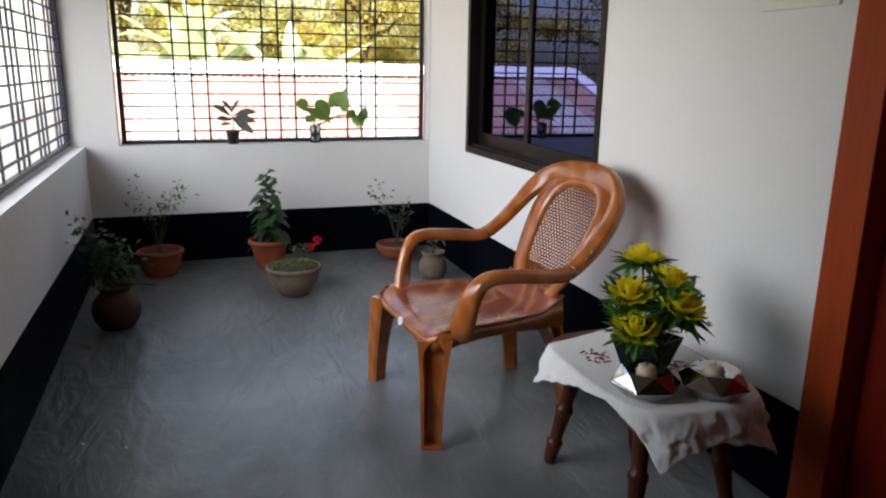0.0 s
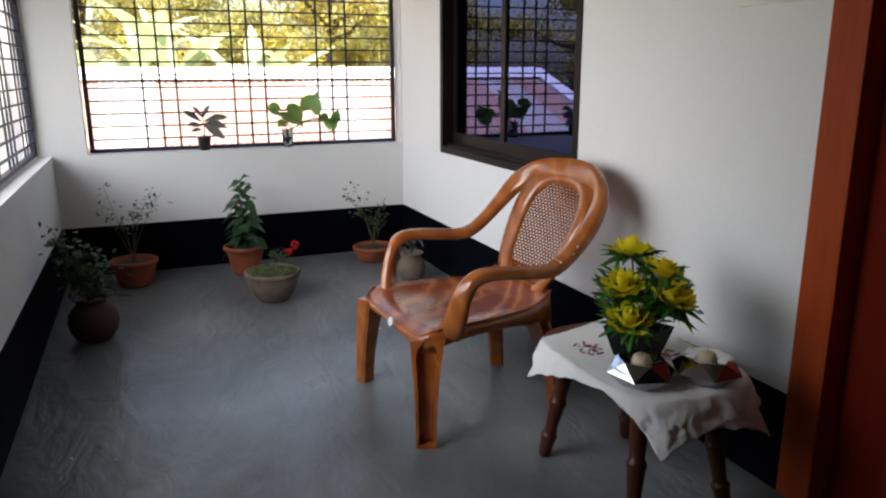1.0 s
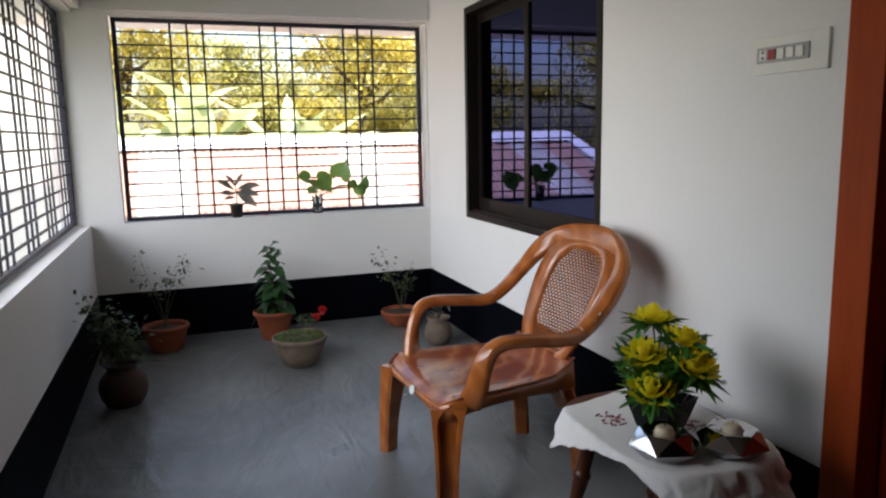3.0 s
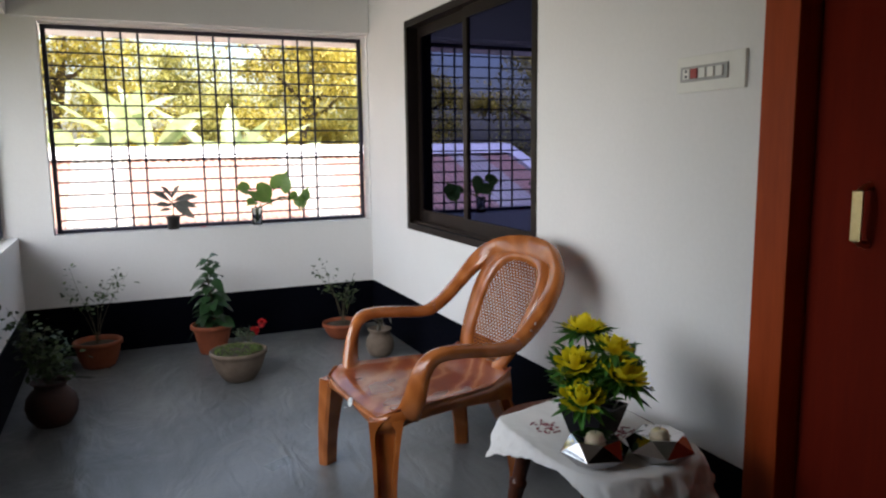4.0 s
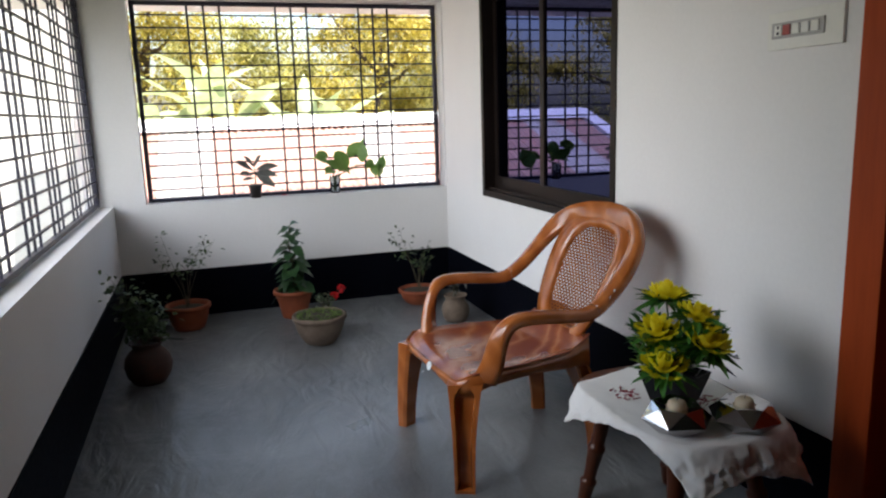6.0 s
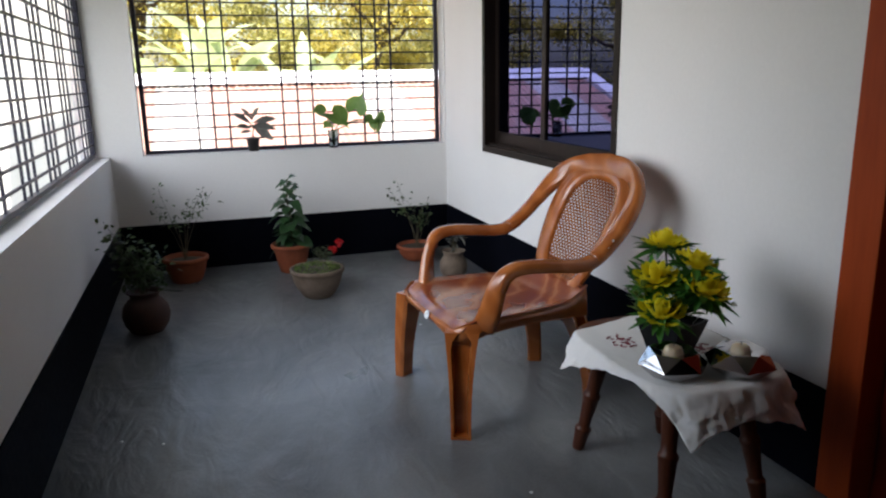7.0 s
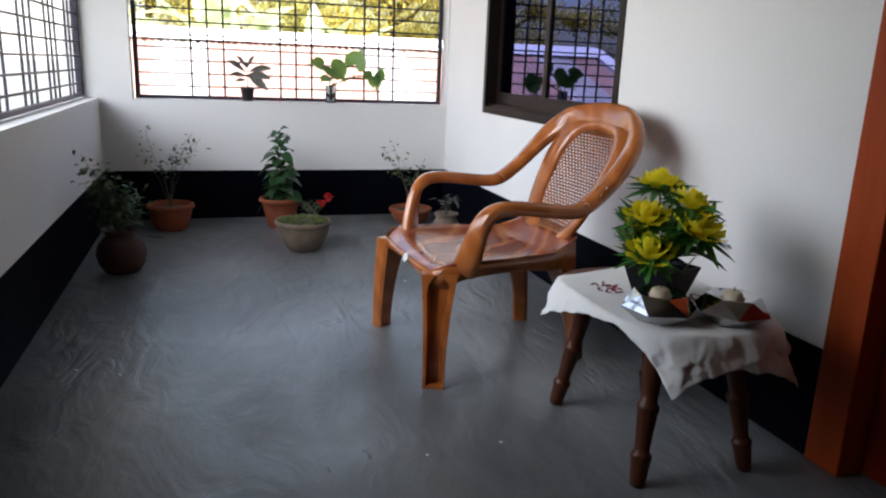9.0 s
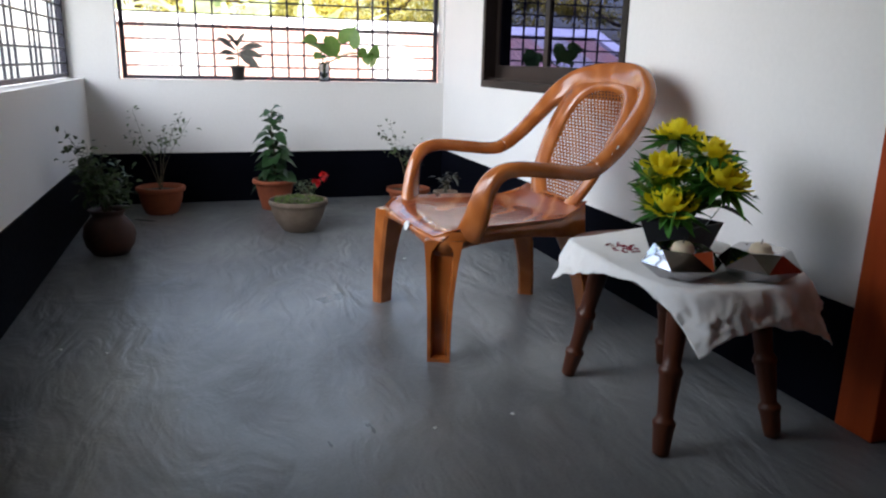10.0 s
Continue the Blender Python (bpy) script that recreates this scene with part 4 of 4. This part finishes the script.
def flower_arrangement():
    root = empty("flower_pot", 1.804, 2.318, CT, 20)
    tagged(root, "square black pot of artificial yellow flowers on the cloth", "flower pot")
    inv = root.matrix_world.inverted()
    part("pot", square_pot(0.073, 0.048, 0.090), M["black_pot"], root, "tapered black pot")
    rnd = random.Random(11)
    heads = [((1.828, 2.405, 0.738), (0.05, 0.1, 1.0), 1.08), ((1.726, 2.300, 0.666), (-0.32, -0.3, 1.0), 0.95), ((1.704, 2.228, 0.590), (-0.25, -0.4, 1.0), 1.05),
             ((1.826, 2.200, 0.652), (0.15, -0.4, 1.0), 1.10), ((1.832, 2.258, 0.708), (0.25, -0.3, 1.0), 0.92)]
    neck = inv @ Vector((1.804, 2.318, CT + 0.07))
    for c, ax, k in heads:
        c, ax = inv @ Vector(c), (inv.to_3x3() @ Vector(ax)).normalized()
        bm = bmesh.new()
        tube_into(bm, [neck, neck.lerp(c, 0.6) + Vector((0, 0, -0.01)), c - ax * 0.02], 0.0028, 6)
        part("stem", bm, M["stem"], root)
        bm = bmesh.new()
        base = c - ax * 0.028 * k
        for ring, (m, rad, ln, wd, lean) in enumerate(((7, 0.005, 0.050, 0.020, 0.10), (11, 0.012, 0.052, 0.022, 0.36), (14, 0.020, 0.052, 0.024, 0.68), (16, 0.027, 0.050, 0.025, 1.04))):
            for i in range(m):
                cup_petal(bm, base, ax, 2 * math.pi * (i + 0.5 * ring) / m + rnd.uniform(-0.15, 0.15), rad * k, ln * k * rnd.uniform(0.9, 1.1), wd * k, lean + rnd.uniform(-0.1, 0.1), rnd)
        fl = part("flower_head", bm, M["petal"], root, "yellow many-petalled flower", smooth=True)
        bm = bmesh.new()
        for i in range(7):
            cup_petal(bm, base + ax * 0.004, ax, 2 * math.pi * i / 7, 0.002, 0.036 * k, 0.016, 0.2, rnd)
        part("heart", bm, M["petal_heart"], fl, "orange heart", smooth=True)
        # collar of narrow leaves under each head
        bm = bmesh.new()
        n = ax.orthogonal().normalized()
        for i in range(34):
            a = 2 * math.pi * i / 34 + rnd.uniform(-0.2, 0.2)
            d = (Matrix.Rotation(a, 3, ax) @ n) + ax * rnd.uniform(-0.25, 0.45)
            leaf_into(bm, base - ax * rnd.uniform(0, 0.012), d, rnd.uniform(0.070, 0.115) * (0.8 + 0.2 * k), 0.025, rnd.uniform(0.0, 0.3), 0.25, rnd.uniform(-0.5, 0.5), 4, 0.4)
        part("leaf_collar", bm, M["fabric_leaf"], root, smooth=True)
    # sprays of leaves out of the pot
    for i in range(28):
        a = 2 * math.pi * i / 28 + rnd.uniform(-0.15, 0.15)
        up = rnd.uniform(0.15, 0.9)
        tip = neck + Vector((math.cos(a) * rnd.uniform(0.085, 0.140), math.sin(a) * rnd.uniform(0.085, 0.140), 0.03 + 0.15 * up))
        bm = bmesh.new()
        tube_into(bm, [neck, neck.lerp(tip, 0.5) + Vector((0, 0, 0.02)), tip], 0.0018, 5)
        for k in range(11):
            s = 0.35 + 0.65 * k / 10
            b0 = neck.lerp(tip, s) + Vector((0, 0, 0.02 * (1 - abs(2 * s - 1))))
            out = (tip - neck).normalized()
            sd = out.cross(Vector((0, 0, 1))).normalized() * (1 if k % 2 else -1)
            leaf_into(bm, b0, out + sd * rnd.uniform(0.5, 1.1) + Vector((0, 0, rnd.uniform(-0.1, 0.5))), rnd.uniform(0.046, 0.076), 0.017, 0.15, 0.25, rnd.uniform(-0.4, 0.4), 4, 0.4)
        part("leaf_spray", bm, M["fabric_leaf_lime"] if i in (12, 13, 14) else M["fabric_leaf"], root, smooth=True)
    # broad dark leaf and small white blossoms
    bm = bmesh.new()
    leaf_into(bm, inv @ Vector((1.834, 2.250, 0.566)), inv.to_3x3() @ Vector((0.75, -0.55, -0.12)), 0.10, 0.030, 0.3, 0.2, 0.2, 6, 0.5)
    part("broad_leaf", bm, M["black_pot"], root, "blackish broad leaf", smooth=True)
    for wx, wy, wz in ((1.744, 2.240, 0.690), (1.762, 2.232, 0.686), (1.780, 2.228, 0.692), (1.702, 2.190, 0.630), (1.872, 2.150, 0.600), (1.728, 2.195, 0.556)):
        bm = bmesh.new()
        c = inv @ Vector((wx, wy, wz))
        for k in range(8):
            d = Vector((rnd.gauss(0, 1), rnd.gauss(0, 1), rnd.gauss(0.3, 0.7)))
            leaf_into(bm, c, d, 0.012, 0.009, 0.1, 0.1, 0, 3, 0.6)
        part("white_blossom", bm, M["tiny_white"], root, "tiny white blossom cluster")
    bm = bmesh.new()
    tube_into(bm, [inv @ Vector((1.840, 2.270, 0.512)), inv @ Vector((1.864, 2.225, 0.594))], 0.0016, 5)
    part("wire", bm, M["tiny_white"], root, "thin white wire")
    return root


flower_arrangement()
# ---- potted plants ----
M["terracotta"] = surface("terracotta", (0.30, 0.075, 0.026), (0.19, 0.042, 0.015), 0.75, 60, 8, 0.2, distance=0.002)
M["dark_clay"] = surface("dark_fired_clay", (0.075, 0.026, 0.015), (0.03, 0.012, 0.008), 0.7, 50, 7, 0.25, distance=0.003)
M["grey_clay"] = surface("weathered_grey_clay", (0.20, 0.150, 0.112), (0.105, 0.074, 0.052), 0.85, 50, 9, 0.35, distance=0.003)
M["earth"] = surface("potting_earth", (0.06, 0.045, 0.03), (0.03, 0.022, 0.015), 0.95, 120, 20, 0.8, distance=0.006)
M["leaf_dark"] = leaf_material("dark_green_leaf", (0.028, 0.070, 0.024), (0.012, 0.034, 0.012), 0.2, 0.4, 0.4)
M["leaf_small"] = leaf_material("small_green_leaf", (0.07, 0.11, 0.035), (0.035, 0.06, 0.02), 0.25, 0.5, 0.4)
M["leaf_grey"] = leaf_material("grey_green_leaf", (0.12, 0.16, 0.09), (0.07, 0.10, 0.05), 0.25, 0.5, 0.4)
M["leaf_pothos"] = leaf_material("heart_leaf_green", (0.18, 0.31, 0.08), (0.11, 0.21, 0.045), 0.5, 0.35, 0.2)
M["leaf_purple"] = leaf_material("purple_green_leaf", (0.12, 0.125, 0.11), (0.06, 0.062, 0.06), 0.3, 0.45, 0.5)
M["moss"] = leaf_material("moss_green", (0.13, 0.19, 0.04), (0.06, 0.10, 0.02), 0.2, 0.8, 0.5)
M["red_petal"] = leaf_material("red_petal", (0.62, 0.02, 0.025), (0.42, 0.010, 0.015), 0.25, 0.5, 0.2)
M["twig"] = surface("plant_twig", (0.10, 0.085, 0.045), (0.055, 0.045, 0.025), 0.8, 60, 10, 0.2)
M["black_plastic"] = surface("black_nursery_pot", (0.03, 0.026, 0.024), (0.018, 0.015, 0.014), 0.5, 60, 10, 0.1)


def flared_pot(root, r_low, r_top, h, material, lip=0.012, seed=0, belly=0.0, label=""):
    prof = [(r_low * 0.9, 0.0), (r_low, 0.004)]
    for i in range(1, 7):
        s = i / 7
        prof.append((r_low + (r_top - r_low) * s + belly * math.sin(math.pi * s), h * s * 0.93))
    prof += [(r_top, h - 0.028), (r_top + lip, h - 0.024), (r_top + lip, h - 0.004), (r_top + lip - 0.004, h), (r_top - 0.004, h), (r_top - 0.010, h - 0.03), (r_top - 0.014, h - 0.05)]
    part("pot", lathe(prof, 36, 0.02, seed), material, root, label, smooth=True)


def soil(root, r, z, material=None, seed=0):
    bm = lathe([(r, z - 0.02), (r, z), (r * 0.75, z + 0.006), (r * 0.4, z + 0.009), (0.003, z + 0.01)], 24, 0.05, seed)
    part("soil", bm, material or M["earth"], root, smooth=True)


def twiggy(root, z0, branches, leaf_mat, leaf_len, leaf_w, per, seed, twig=0.003, leaf_from=0.35, spread=1.0):
    """Thin branches given by their tips (relative to the pot), with pairs of small leaves."""
    rnd = random.Random(seed)
    for tip in branches:
        tip = Vector(tip)
        start = Vector((rnd.uniform(-0.015, 0.015), rnd.uniform(-0.015, 0.015), z0))
        mid = start.lerp(tip, 0.5) + Vector((rnd.uniform(-0.02, 0.02), rnd.uniform(-0.02, 0.02), 0.05))
        keys = [tuple(start), tuple(start.lerp(mid, 0.55) + Vector((0, 0, 0.02))), tuple(mid), tuple(tip)]
        pts = [Vector(p) for p in smooth_path(keys, 5)]
        bm = bmesh.new()
        tube_into(bm, pts, [twig * (1.15 - 0.8 * i / len(pts)) for i in range(len(pts))], 6)
        br = part("branch", bm, M["twig"], root, smooth=True)
        bm = bmesh.new()
        for k in range(per):
            s = leaf_from + (1 - leaf_from) * (k + rnd.random() * 0.5) / per
            p = pts[min(len(pts) - 1, int(s * (len(pts) - 1)))]
            off = Vector((rnd.gauss(0, 0.012), rnd.gauss(0, 0.012), rnd.gauss(0, 0.008))) * spread
            d = Vector((rnd.gauss(0, 1), rnd.gauss(0, 1), rnd.gauss(0.15, 0.5)))
            leaf_into(bm, p + off, d, leaf_len * rnd.uniform(0.7, 1.25), leaf_w, rnd.uniform(0.05, 0.4), 0.15, rnd.uniform(-0.6, 0.6), 3, 0.5)
        part("foliage", bm, leaf_mat, br, smooth=True)


def round_jar_plant():
    root = empty("potted_shrub", 0.216, 4.340, 0)
    tagged(root, "bushy small-leaved shrub in a dark round clay jar by the parapet", "potted plant", group="potted plants")
    part("pot", lathe([(0.055, 0.000), (0.077, 0.004), (0.104, 0.045), (0.114, 0.090), (0.106, 0.132), (0.084, 0.162), (0.066, 0.177), (0.070, 0.195), (0.084, 0.206), (0.081, 0.211), (0.064, 0.196), (0.059, 0.179)], 36, 0.015, 3),
         M["dark_clay"], root, "dark round-bellied clay jar", smooth=True)
    soil(root, 0.066, 0.185)
    tips = [(-0.15, 0.04, 0.56), (-0.13, -0.02, 0.50), (-0.07, 0.05, 0.50), (0.0, 0.02, 0.47), (-0.09, -0.05, 0.43), (0.08, 0.03, 0.38), (0.11, -0.02, 0.33), (0.03, -0.08, 0.36), (-0.03, 0.06, 0.40),
            (0.06, 0.08, 0.42), (0.12, 0.04, 0.27), (-0.12, 0.08, 0.38), (0.0, -0.06, 0.30), (0.09, -0.05, 0.24), (-0.06, -0.07, 0.27)]
    twiggy(root, 0.185, tips, M["leaf_small"], 0.034, 0.021, 44, 21, 0.0022, 0.3, spread=2.4)
    return root


def corner_bowl_plant():
    root = empty("potted_rose", 0.390, 5.250, 0)
    tagged(root, "sparse thin-branched plant in a terracotta bowl in the corner", "potted plant", group="potted plants")
    flared_pot(root, 0.088, 0.124, 0.158, M["terracotta"], seed=4, belly=0.008, label="dull terracotta bowl")
    soil(root, 0.112, 0.130)
    tips = [(-0.12, 0.02, 0.60), (-0.15, -0.02, 0.47), (0.05, 0.0, 0.50), (0.14, -0.03, 0.58), (0.19, -0.02, 0.55), (-0.04, -0.04, 0.42), (0.08, 0.05, 0.45)]
    twiggy(root, 0.132, tips, M["leaf_small"], 0.036, 0.018, 14, 22, 0.0018, 0.72, spread=2.0)
    return root


def tall_leafy_plant():
    root = empty("potted_foliage_plant", 1.038, 5.250, 0)
    tagged(root, "upright dark-green leafy plant in a terracotta pot", "potted plant", group="potted plants")
    flared_pot(root, 0.078, 0.118, 0.185, M["terracotta"], seed=5, label="orange terracotta pot")
    soil(root, 0.105, 0.16)
    rnd = random.Random(31)
    bm = bmesh.new()
    stem = smooth_path([(0, 0, 0.15), (0.01, 0, 0.32), (-0.01, 0.0, 0.46), (0.0, 0.0, 0.60)], 5)
    tube_into(bm, stem, [0.007 - 0.0045 * i / len(stem) for i in range(len(stem))], 7)
    part("stem", bm, M["twig"], root, smooth=True)
    for i in range(56):
        s = (i / 55) ** 1.25
        z = 0.18 + 0.41 * s
        a = i * 2.4 + rnd.uniform(-0.5, 0.5)
        bm = bmesh.new()
        d = Vector((math.cos(a), math.sin(a), rnd.uniform(0.1, 0.6) + 0.8 * s ** 3))
        ln = (0.150 - 0.050 * s ** 1.5) * rnd.uniform(0.75, 1.2)
        leaf_into(bm, (0, 0, z), d, ln, ln * rnd.uniform(0.55, 0.68), rnd.uniform(0.35, 1.0), 0.12, rnd.uniform(-0.8, 0.8), 5, 0.6)
        part("leaf", bm, M["leaf_dark"], root, smooth=True)
    return root


def moss_pot():
    root = empty("mossy_pot", 1.108, 4.630, 0)
    tagged(root, "weathered grey clay pot filled with moss and low green plants", "potted plant", group="potted plants")
    flared_pot(root, 0.080, 0.146, 0.170, M["grey_clay"], lip=0.008, seed=6, belly=0.016, label="weathered grey clay pot")
    soil(root, 0.132, 0.160)
    rnd = random.Random(41)
    bm = bmesh.new()
    for i in range(900):
        a, q = rnd.uniform(0, 6.283), 0.132 * math.sqrt(rnd.random())
        p = Vector((math.cos(a) * q, math.sin(a) * q, 0.163 + 0.012 * noise.noise(Vector((math.cos(a) * q * 30, math.sin(a) * q * 30, 0)))))
        leaf_into(bm, p, (rnd.gauss(0, 1), rnd.gauss(0, 1), 1.0), rnd.uniform(0.010, 0.022), 0.007, 0.1, 0.1, 0, 3, 0.5)
    tagged(part("moss", bm, M["moss"], root, "low bright moss"), kind="stuff")
    return root


def red_flower_plant():
    root = empty("red_flower_plant", 1.180, 4.840, 0)
    tagged(root, "small grey-green plant with two red blooms in a clay pot", "potted plant", group="potted plants")
    flared_pot(root, 0.045, 0.062, 0.10, M["grey_clay"], lip=0.006, seed=9, label="small grey clay pot")
    soil(root, 0.05, 0.085)
    twiggy(root, 0.09, [(-0.02, 0, 0.25), (-0.05, -0.02, 0.22), (0.01, 0.02, 0.23), (0.05, 0, 0.20), (-0.03, 0.02, 0.19)], M["leaf_grey"], 0.028, 0.013, 12, 51, 0.002, 0.3)
    rnd = random.Random(52)
    for fx, fy, fz in ((0.045, -0.06, 0.232), (0.092, -0.03, 0.262)):
        bm = bmesh.new()
        tube_into(bm, [(0, 0, 0.09), (fx * 0.5, fy * 0.5, 0.19), (fx, fy, fz - 0.012)], 0.002, 5)
        st = part("flower_stem", bm, M["stem"], root)
        bm = bmesh.new()
        for k in range(26):
            d = Vector((rnd.gauss(0, 1), rnd.gauss(0, 1), rnd.gauss(0.3, 0.8))).normalized()
            leaf_into(bm, Vector((fx, fy, fz)) - d * 0.004, d, 0.034, 0.027, 0.1, 0.1, rnd.uniform(-1, 1), 3, 0.6)
        part("bloom", bm, M["red_petal"], st, "bright red bloom", smooth=True)
    return root


def wide_bowl_plant():
    root = empty("potted_shrub", 1.880, 5.250, 0)
    tagged(root, "sparse twiggy plant in a wide orange terracotta bowl", "potted plant", group="potted plants")
    flared_pot(root, 0.085, 0.128, 0.105, M["terracotta"], lip=0.012, seed=7, belly=0.012, label="wide orange terracotta bowl")
    soil(root, 0.115, 0.085)
    tips = [(-0.20, 0.0, 0.50), (-0.13, -0.02, 0.535), (-0.06, 0.03, 0.42), (0.05, 0.02, 0.36), (0.08, -0.02, 0.42), (0.0, -0.04, 0.32), (0.11, 0.03, 0.33), (-0.16, 0.02, 0.44)]
    twiggy(root, 0.09, tips, M["leaf_small"], 0.034, 0.017, 16, 23, 0.0018, 0.6, spread=2.0)
    return root


def clay_jar():
    root = empty("clay_jar", 1.962, 4.730, 0)
    tagged(root, "grey-brown rounded clay jar with a small reddish plant", "potted plant", group="potted plants")
    part("pot", lathe([(0.05, 0), (0.062, 0.004), (0.080, 0.035), (0.086, 0.07), (0.080, 0.105), (0.064, 0.13), (0.060, 0.145), (0.070, 0.160), (0.074, 0.168), (0.068, 0.170), (0.055, 0.15), (0.05, 0.13)], 32, 0.015, 8),
         M["grey_clay"], root, "grey-brown clay jar", smooth=True)
    soil(root, 0.052, 0.138)
    twiggy(root, 0.14, [(0.07, -0.02, 0.255), (-0.05, -0.01, 0.25), (0.02, 0.03, 0.27), (-0.02, -0.04, 0.235), (0.10, 0.0, 0.24)], M["leaf_purple"], 0.06, 0.014, 5, 24, 0.0025, 0.3)
    return root


def sill_pot():
    root = empty("sill_plant", 0.870, Y + 0.030, SILL)
    tagged(root, "small purple-green plant in a black nursery pot on the sill", "potted plant", group="plants on the sill")
    part("pot", lathe([(0.031, 0), (0.034, 0.002), (0.041, 0.07), (0.045, 0.075), (0.045, 0.088), (0.041, 0.09), (0.036, 0.075)], 28, 0.01), M["black_plastic"], root, "black nursery pot", smooth=True)
    soil(root, 0.036, 0.078)
    rnd = random.Random(61)
    bm = bmesh.new()
    tube_into(bm, [(0, 0, 0.07), (0.005, -0.005, 0.14), (0.0, 0, 0.20)], [0.004, 0.0035, 0.0025], 6)
    part("stem", bm, M["twig"], root, smooth=True)
    for ax, ay, az, bz, ln in ((-0.9, -0.2, 0.75, 0.17, 0.125), (-0.5, 0.1, 0.75, 0.20, 0.085), (0.4, 0.0, 0.8, 0.20, 0.085), (0.9, -0.1, 0.3, 0.18, 0.125), (1.0, -0.2, -0.05, 0.17, 0.115),
                               (0.85, -0.3, -0.45, 0.16, 0.115), (-0.8, -0.2, 0.25, 0.15, 0.09), (0.1, -0.6, 0.7, 0.20, 0.075), (-0.9, 0.0, 0.05, 0.13, 0.06)):
        bm = bmesh.new()
        leaf_into(bm, (0, -0.005, bz), (ax, ay - 0.25, az), ln * 1.42, ln * 0.52, 0.15, 0.15, math.copysign(rnd.uniform(0.6, 1.1), ax), 5, 0.55)
        part("leaf", bm, M["leaf_purple"], root, smooth=True)
    return root


def heart_leaf(bm, tip_of_stalk, way, normal, size):
    """A broad heart-shaped blade hanging from its stalk."""
    way, normal = Vector(way).normalized(), Vector(normal).normalized()
    side = way.cross(normal).normalized()
    normal = side.cross(way)
    o = Vector(tip_of_stalk)
    edge = []
    n = 22
    for i in range(n):
        a = 2 * math.pi * i / n
        r = size * (0.50 - 0.16 * math.cos(a)) * (1 - 0.55 * math.exp(-((a - math.pi) / 0.35) ** 2))
        x, y2 = -math.cos(a) * r * -1.0, math.sin(a) * r * 1.05
        x = x + 0.26 * size + (0.22 * size if i == 0 else 0)
        edge.append((x, y2))
    mid = bm.verts.new(o + way * size * 0.25 - normal * 0.02 * size)
    vs = [bm.verts.new(o + way * x + side * y2 + normal * (0.25 * abs(y2) - 0.35 * x * x / size)) for x, y2 in edge]
    for i in range(n):
        bm.faces.new((mid, vs[i], vs[(i + 1) % n]))


def glass_with_cutting():
    root = empty("glass_with_cutting", 1.402, Y + 0.030, SILL)
    tagged(root, "clear glass with broad heart-leaved cuttings on the sill", "vase", group="plants on the sill")
    part("tumbler", lathe([(0.030, 0), (0.034, 0.002), (0.037, 0.115), (0.0365, 0.117), (0.0355, 0.115), (0.0325, 0.008), (0.004, 0.007)], 28), M["clear"], root, "clear glass tumbler", smooth=True)
    stalks = [((-0.06, -0.02, 0.235), (-0.75, -0.35, 0.25), (-0.2, -0.7, 0.7), 0.115), ((0.0, -0.05, 0.225), (0.75, -0.45, -0.55), (0.2, -0.75, 0.65), 0.165), ((-0.02, -0.03, 0.155), (-0.8, -0.5, -0.1), (0, -0.5, 0.85), 0.085),
              ((0.16, -0.02, 0.255), (0.25, -0.3, 0.80), (-0.35, -0.9, 0.2), 0.140), ((0.27, -0.02, 0.185), (-0.85, -0.4, -0.25), (0.1, -0.6, 0.8), 0.085), ((0.30, -0.03, 0.175), (0.05, -0.3, -1.0), (0.85, -0.45, 0.1), 0.125),
              ((0.31, -0.02, 0.18), (0.62, -0.1, 0.70), (0.55, -0.75, -0.3), 0.10), ((0.29, -0.02, 0.16), (-0.35, -0.2, -0.95), (-0.8, -0.6, 0.1), 0.085)]
    for k, (tip, way, facing, size) in enumerate(stalks):
        tip = Vector(tip)
        bm = bmesh.new()
        tube_into(bm, [(0.01 * math.cos(k), 0.01 * math.sin(k), 0.012), (0.012 * math.cos(k + 2), -0.01, 0.11), tuple(Vector((0.01, -0.012, 0.14)).lerp(tip, 0.5) + Vector((0, 0, 0.02))), tuple(tip)], 0.0026, 6)
        st = part("stalk", bm, M["stem"], root, smooth=True)
        bm = bmesh.new()
        heart_leaf(bm, tip, way, facing, size)
        part("leaf", bm, M["leaf_pothos"], st, smooth=True)
    return root


def fallen_petal():
    bm = bmesh.new()
    leaf_into(bm, (0, 0, 0.004), (1, -0.2, 0.15), 0.035, 0.018, 0.1, 0.3, 0.2, 4, 0.5)
    ob = link_mesh("fallen_petal", bm, M["red_petal"], smooth=True)
    ob.matrix_world = pose(1.035, Y + 0.012, SILL)
    tagged(ob, "small fallen red petal lying on the sill", "petal")


round_jar_plant()
corner_bowl_plant()
tall_leafy_plant()
moss_pot()
red_flower_plant()
wide_bowl_plant()
clay_jar()
sill_pot()
glass_with_cutting()
fallen_petal()


def paint_fleck(x, y, r):
    """A dried drop of white paint on the floor."""
    bm = lathe([(r, 0.0), (r * 0.9, 0.0012), (r * 0.4, 0.0022), (0.0004, 0.0024)], 12, 0.35, x)
    ob = link_mesh("paint_fleck", bm, M["sticker"], smooth=True)
    ob.matrix_world = pose(x, y, 0.0005)
    tagged(ob, "small dried fleck of white paint on the cement floor", "paint fleck", group="paint flecks")


for fleck in ((0.200, 3.145, 0.008), (0.338, 3.080, 0.006), (1.513, 3.946, 0.007), (1.176, 2.367, 0.005), (1.395, 2.385, 0.006)):
    paint_fleck(*fleck)
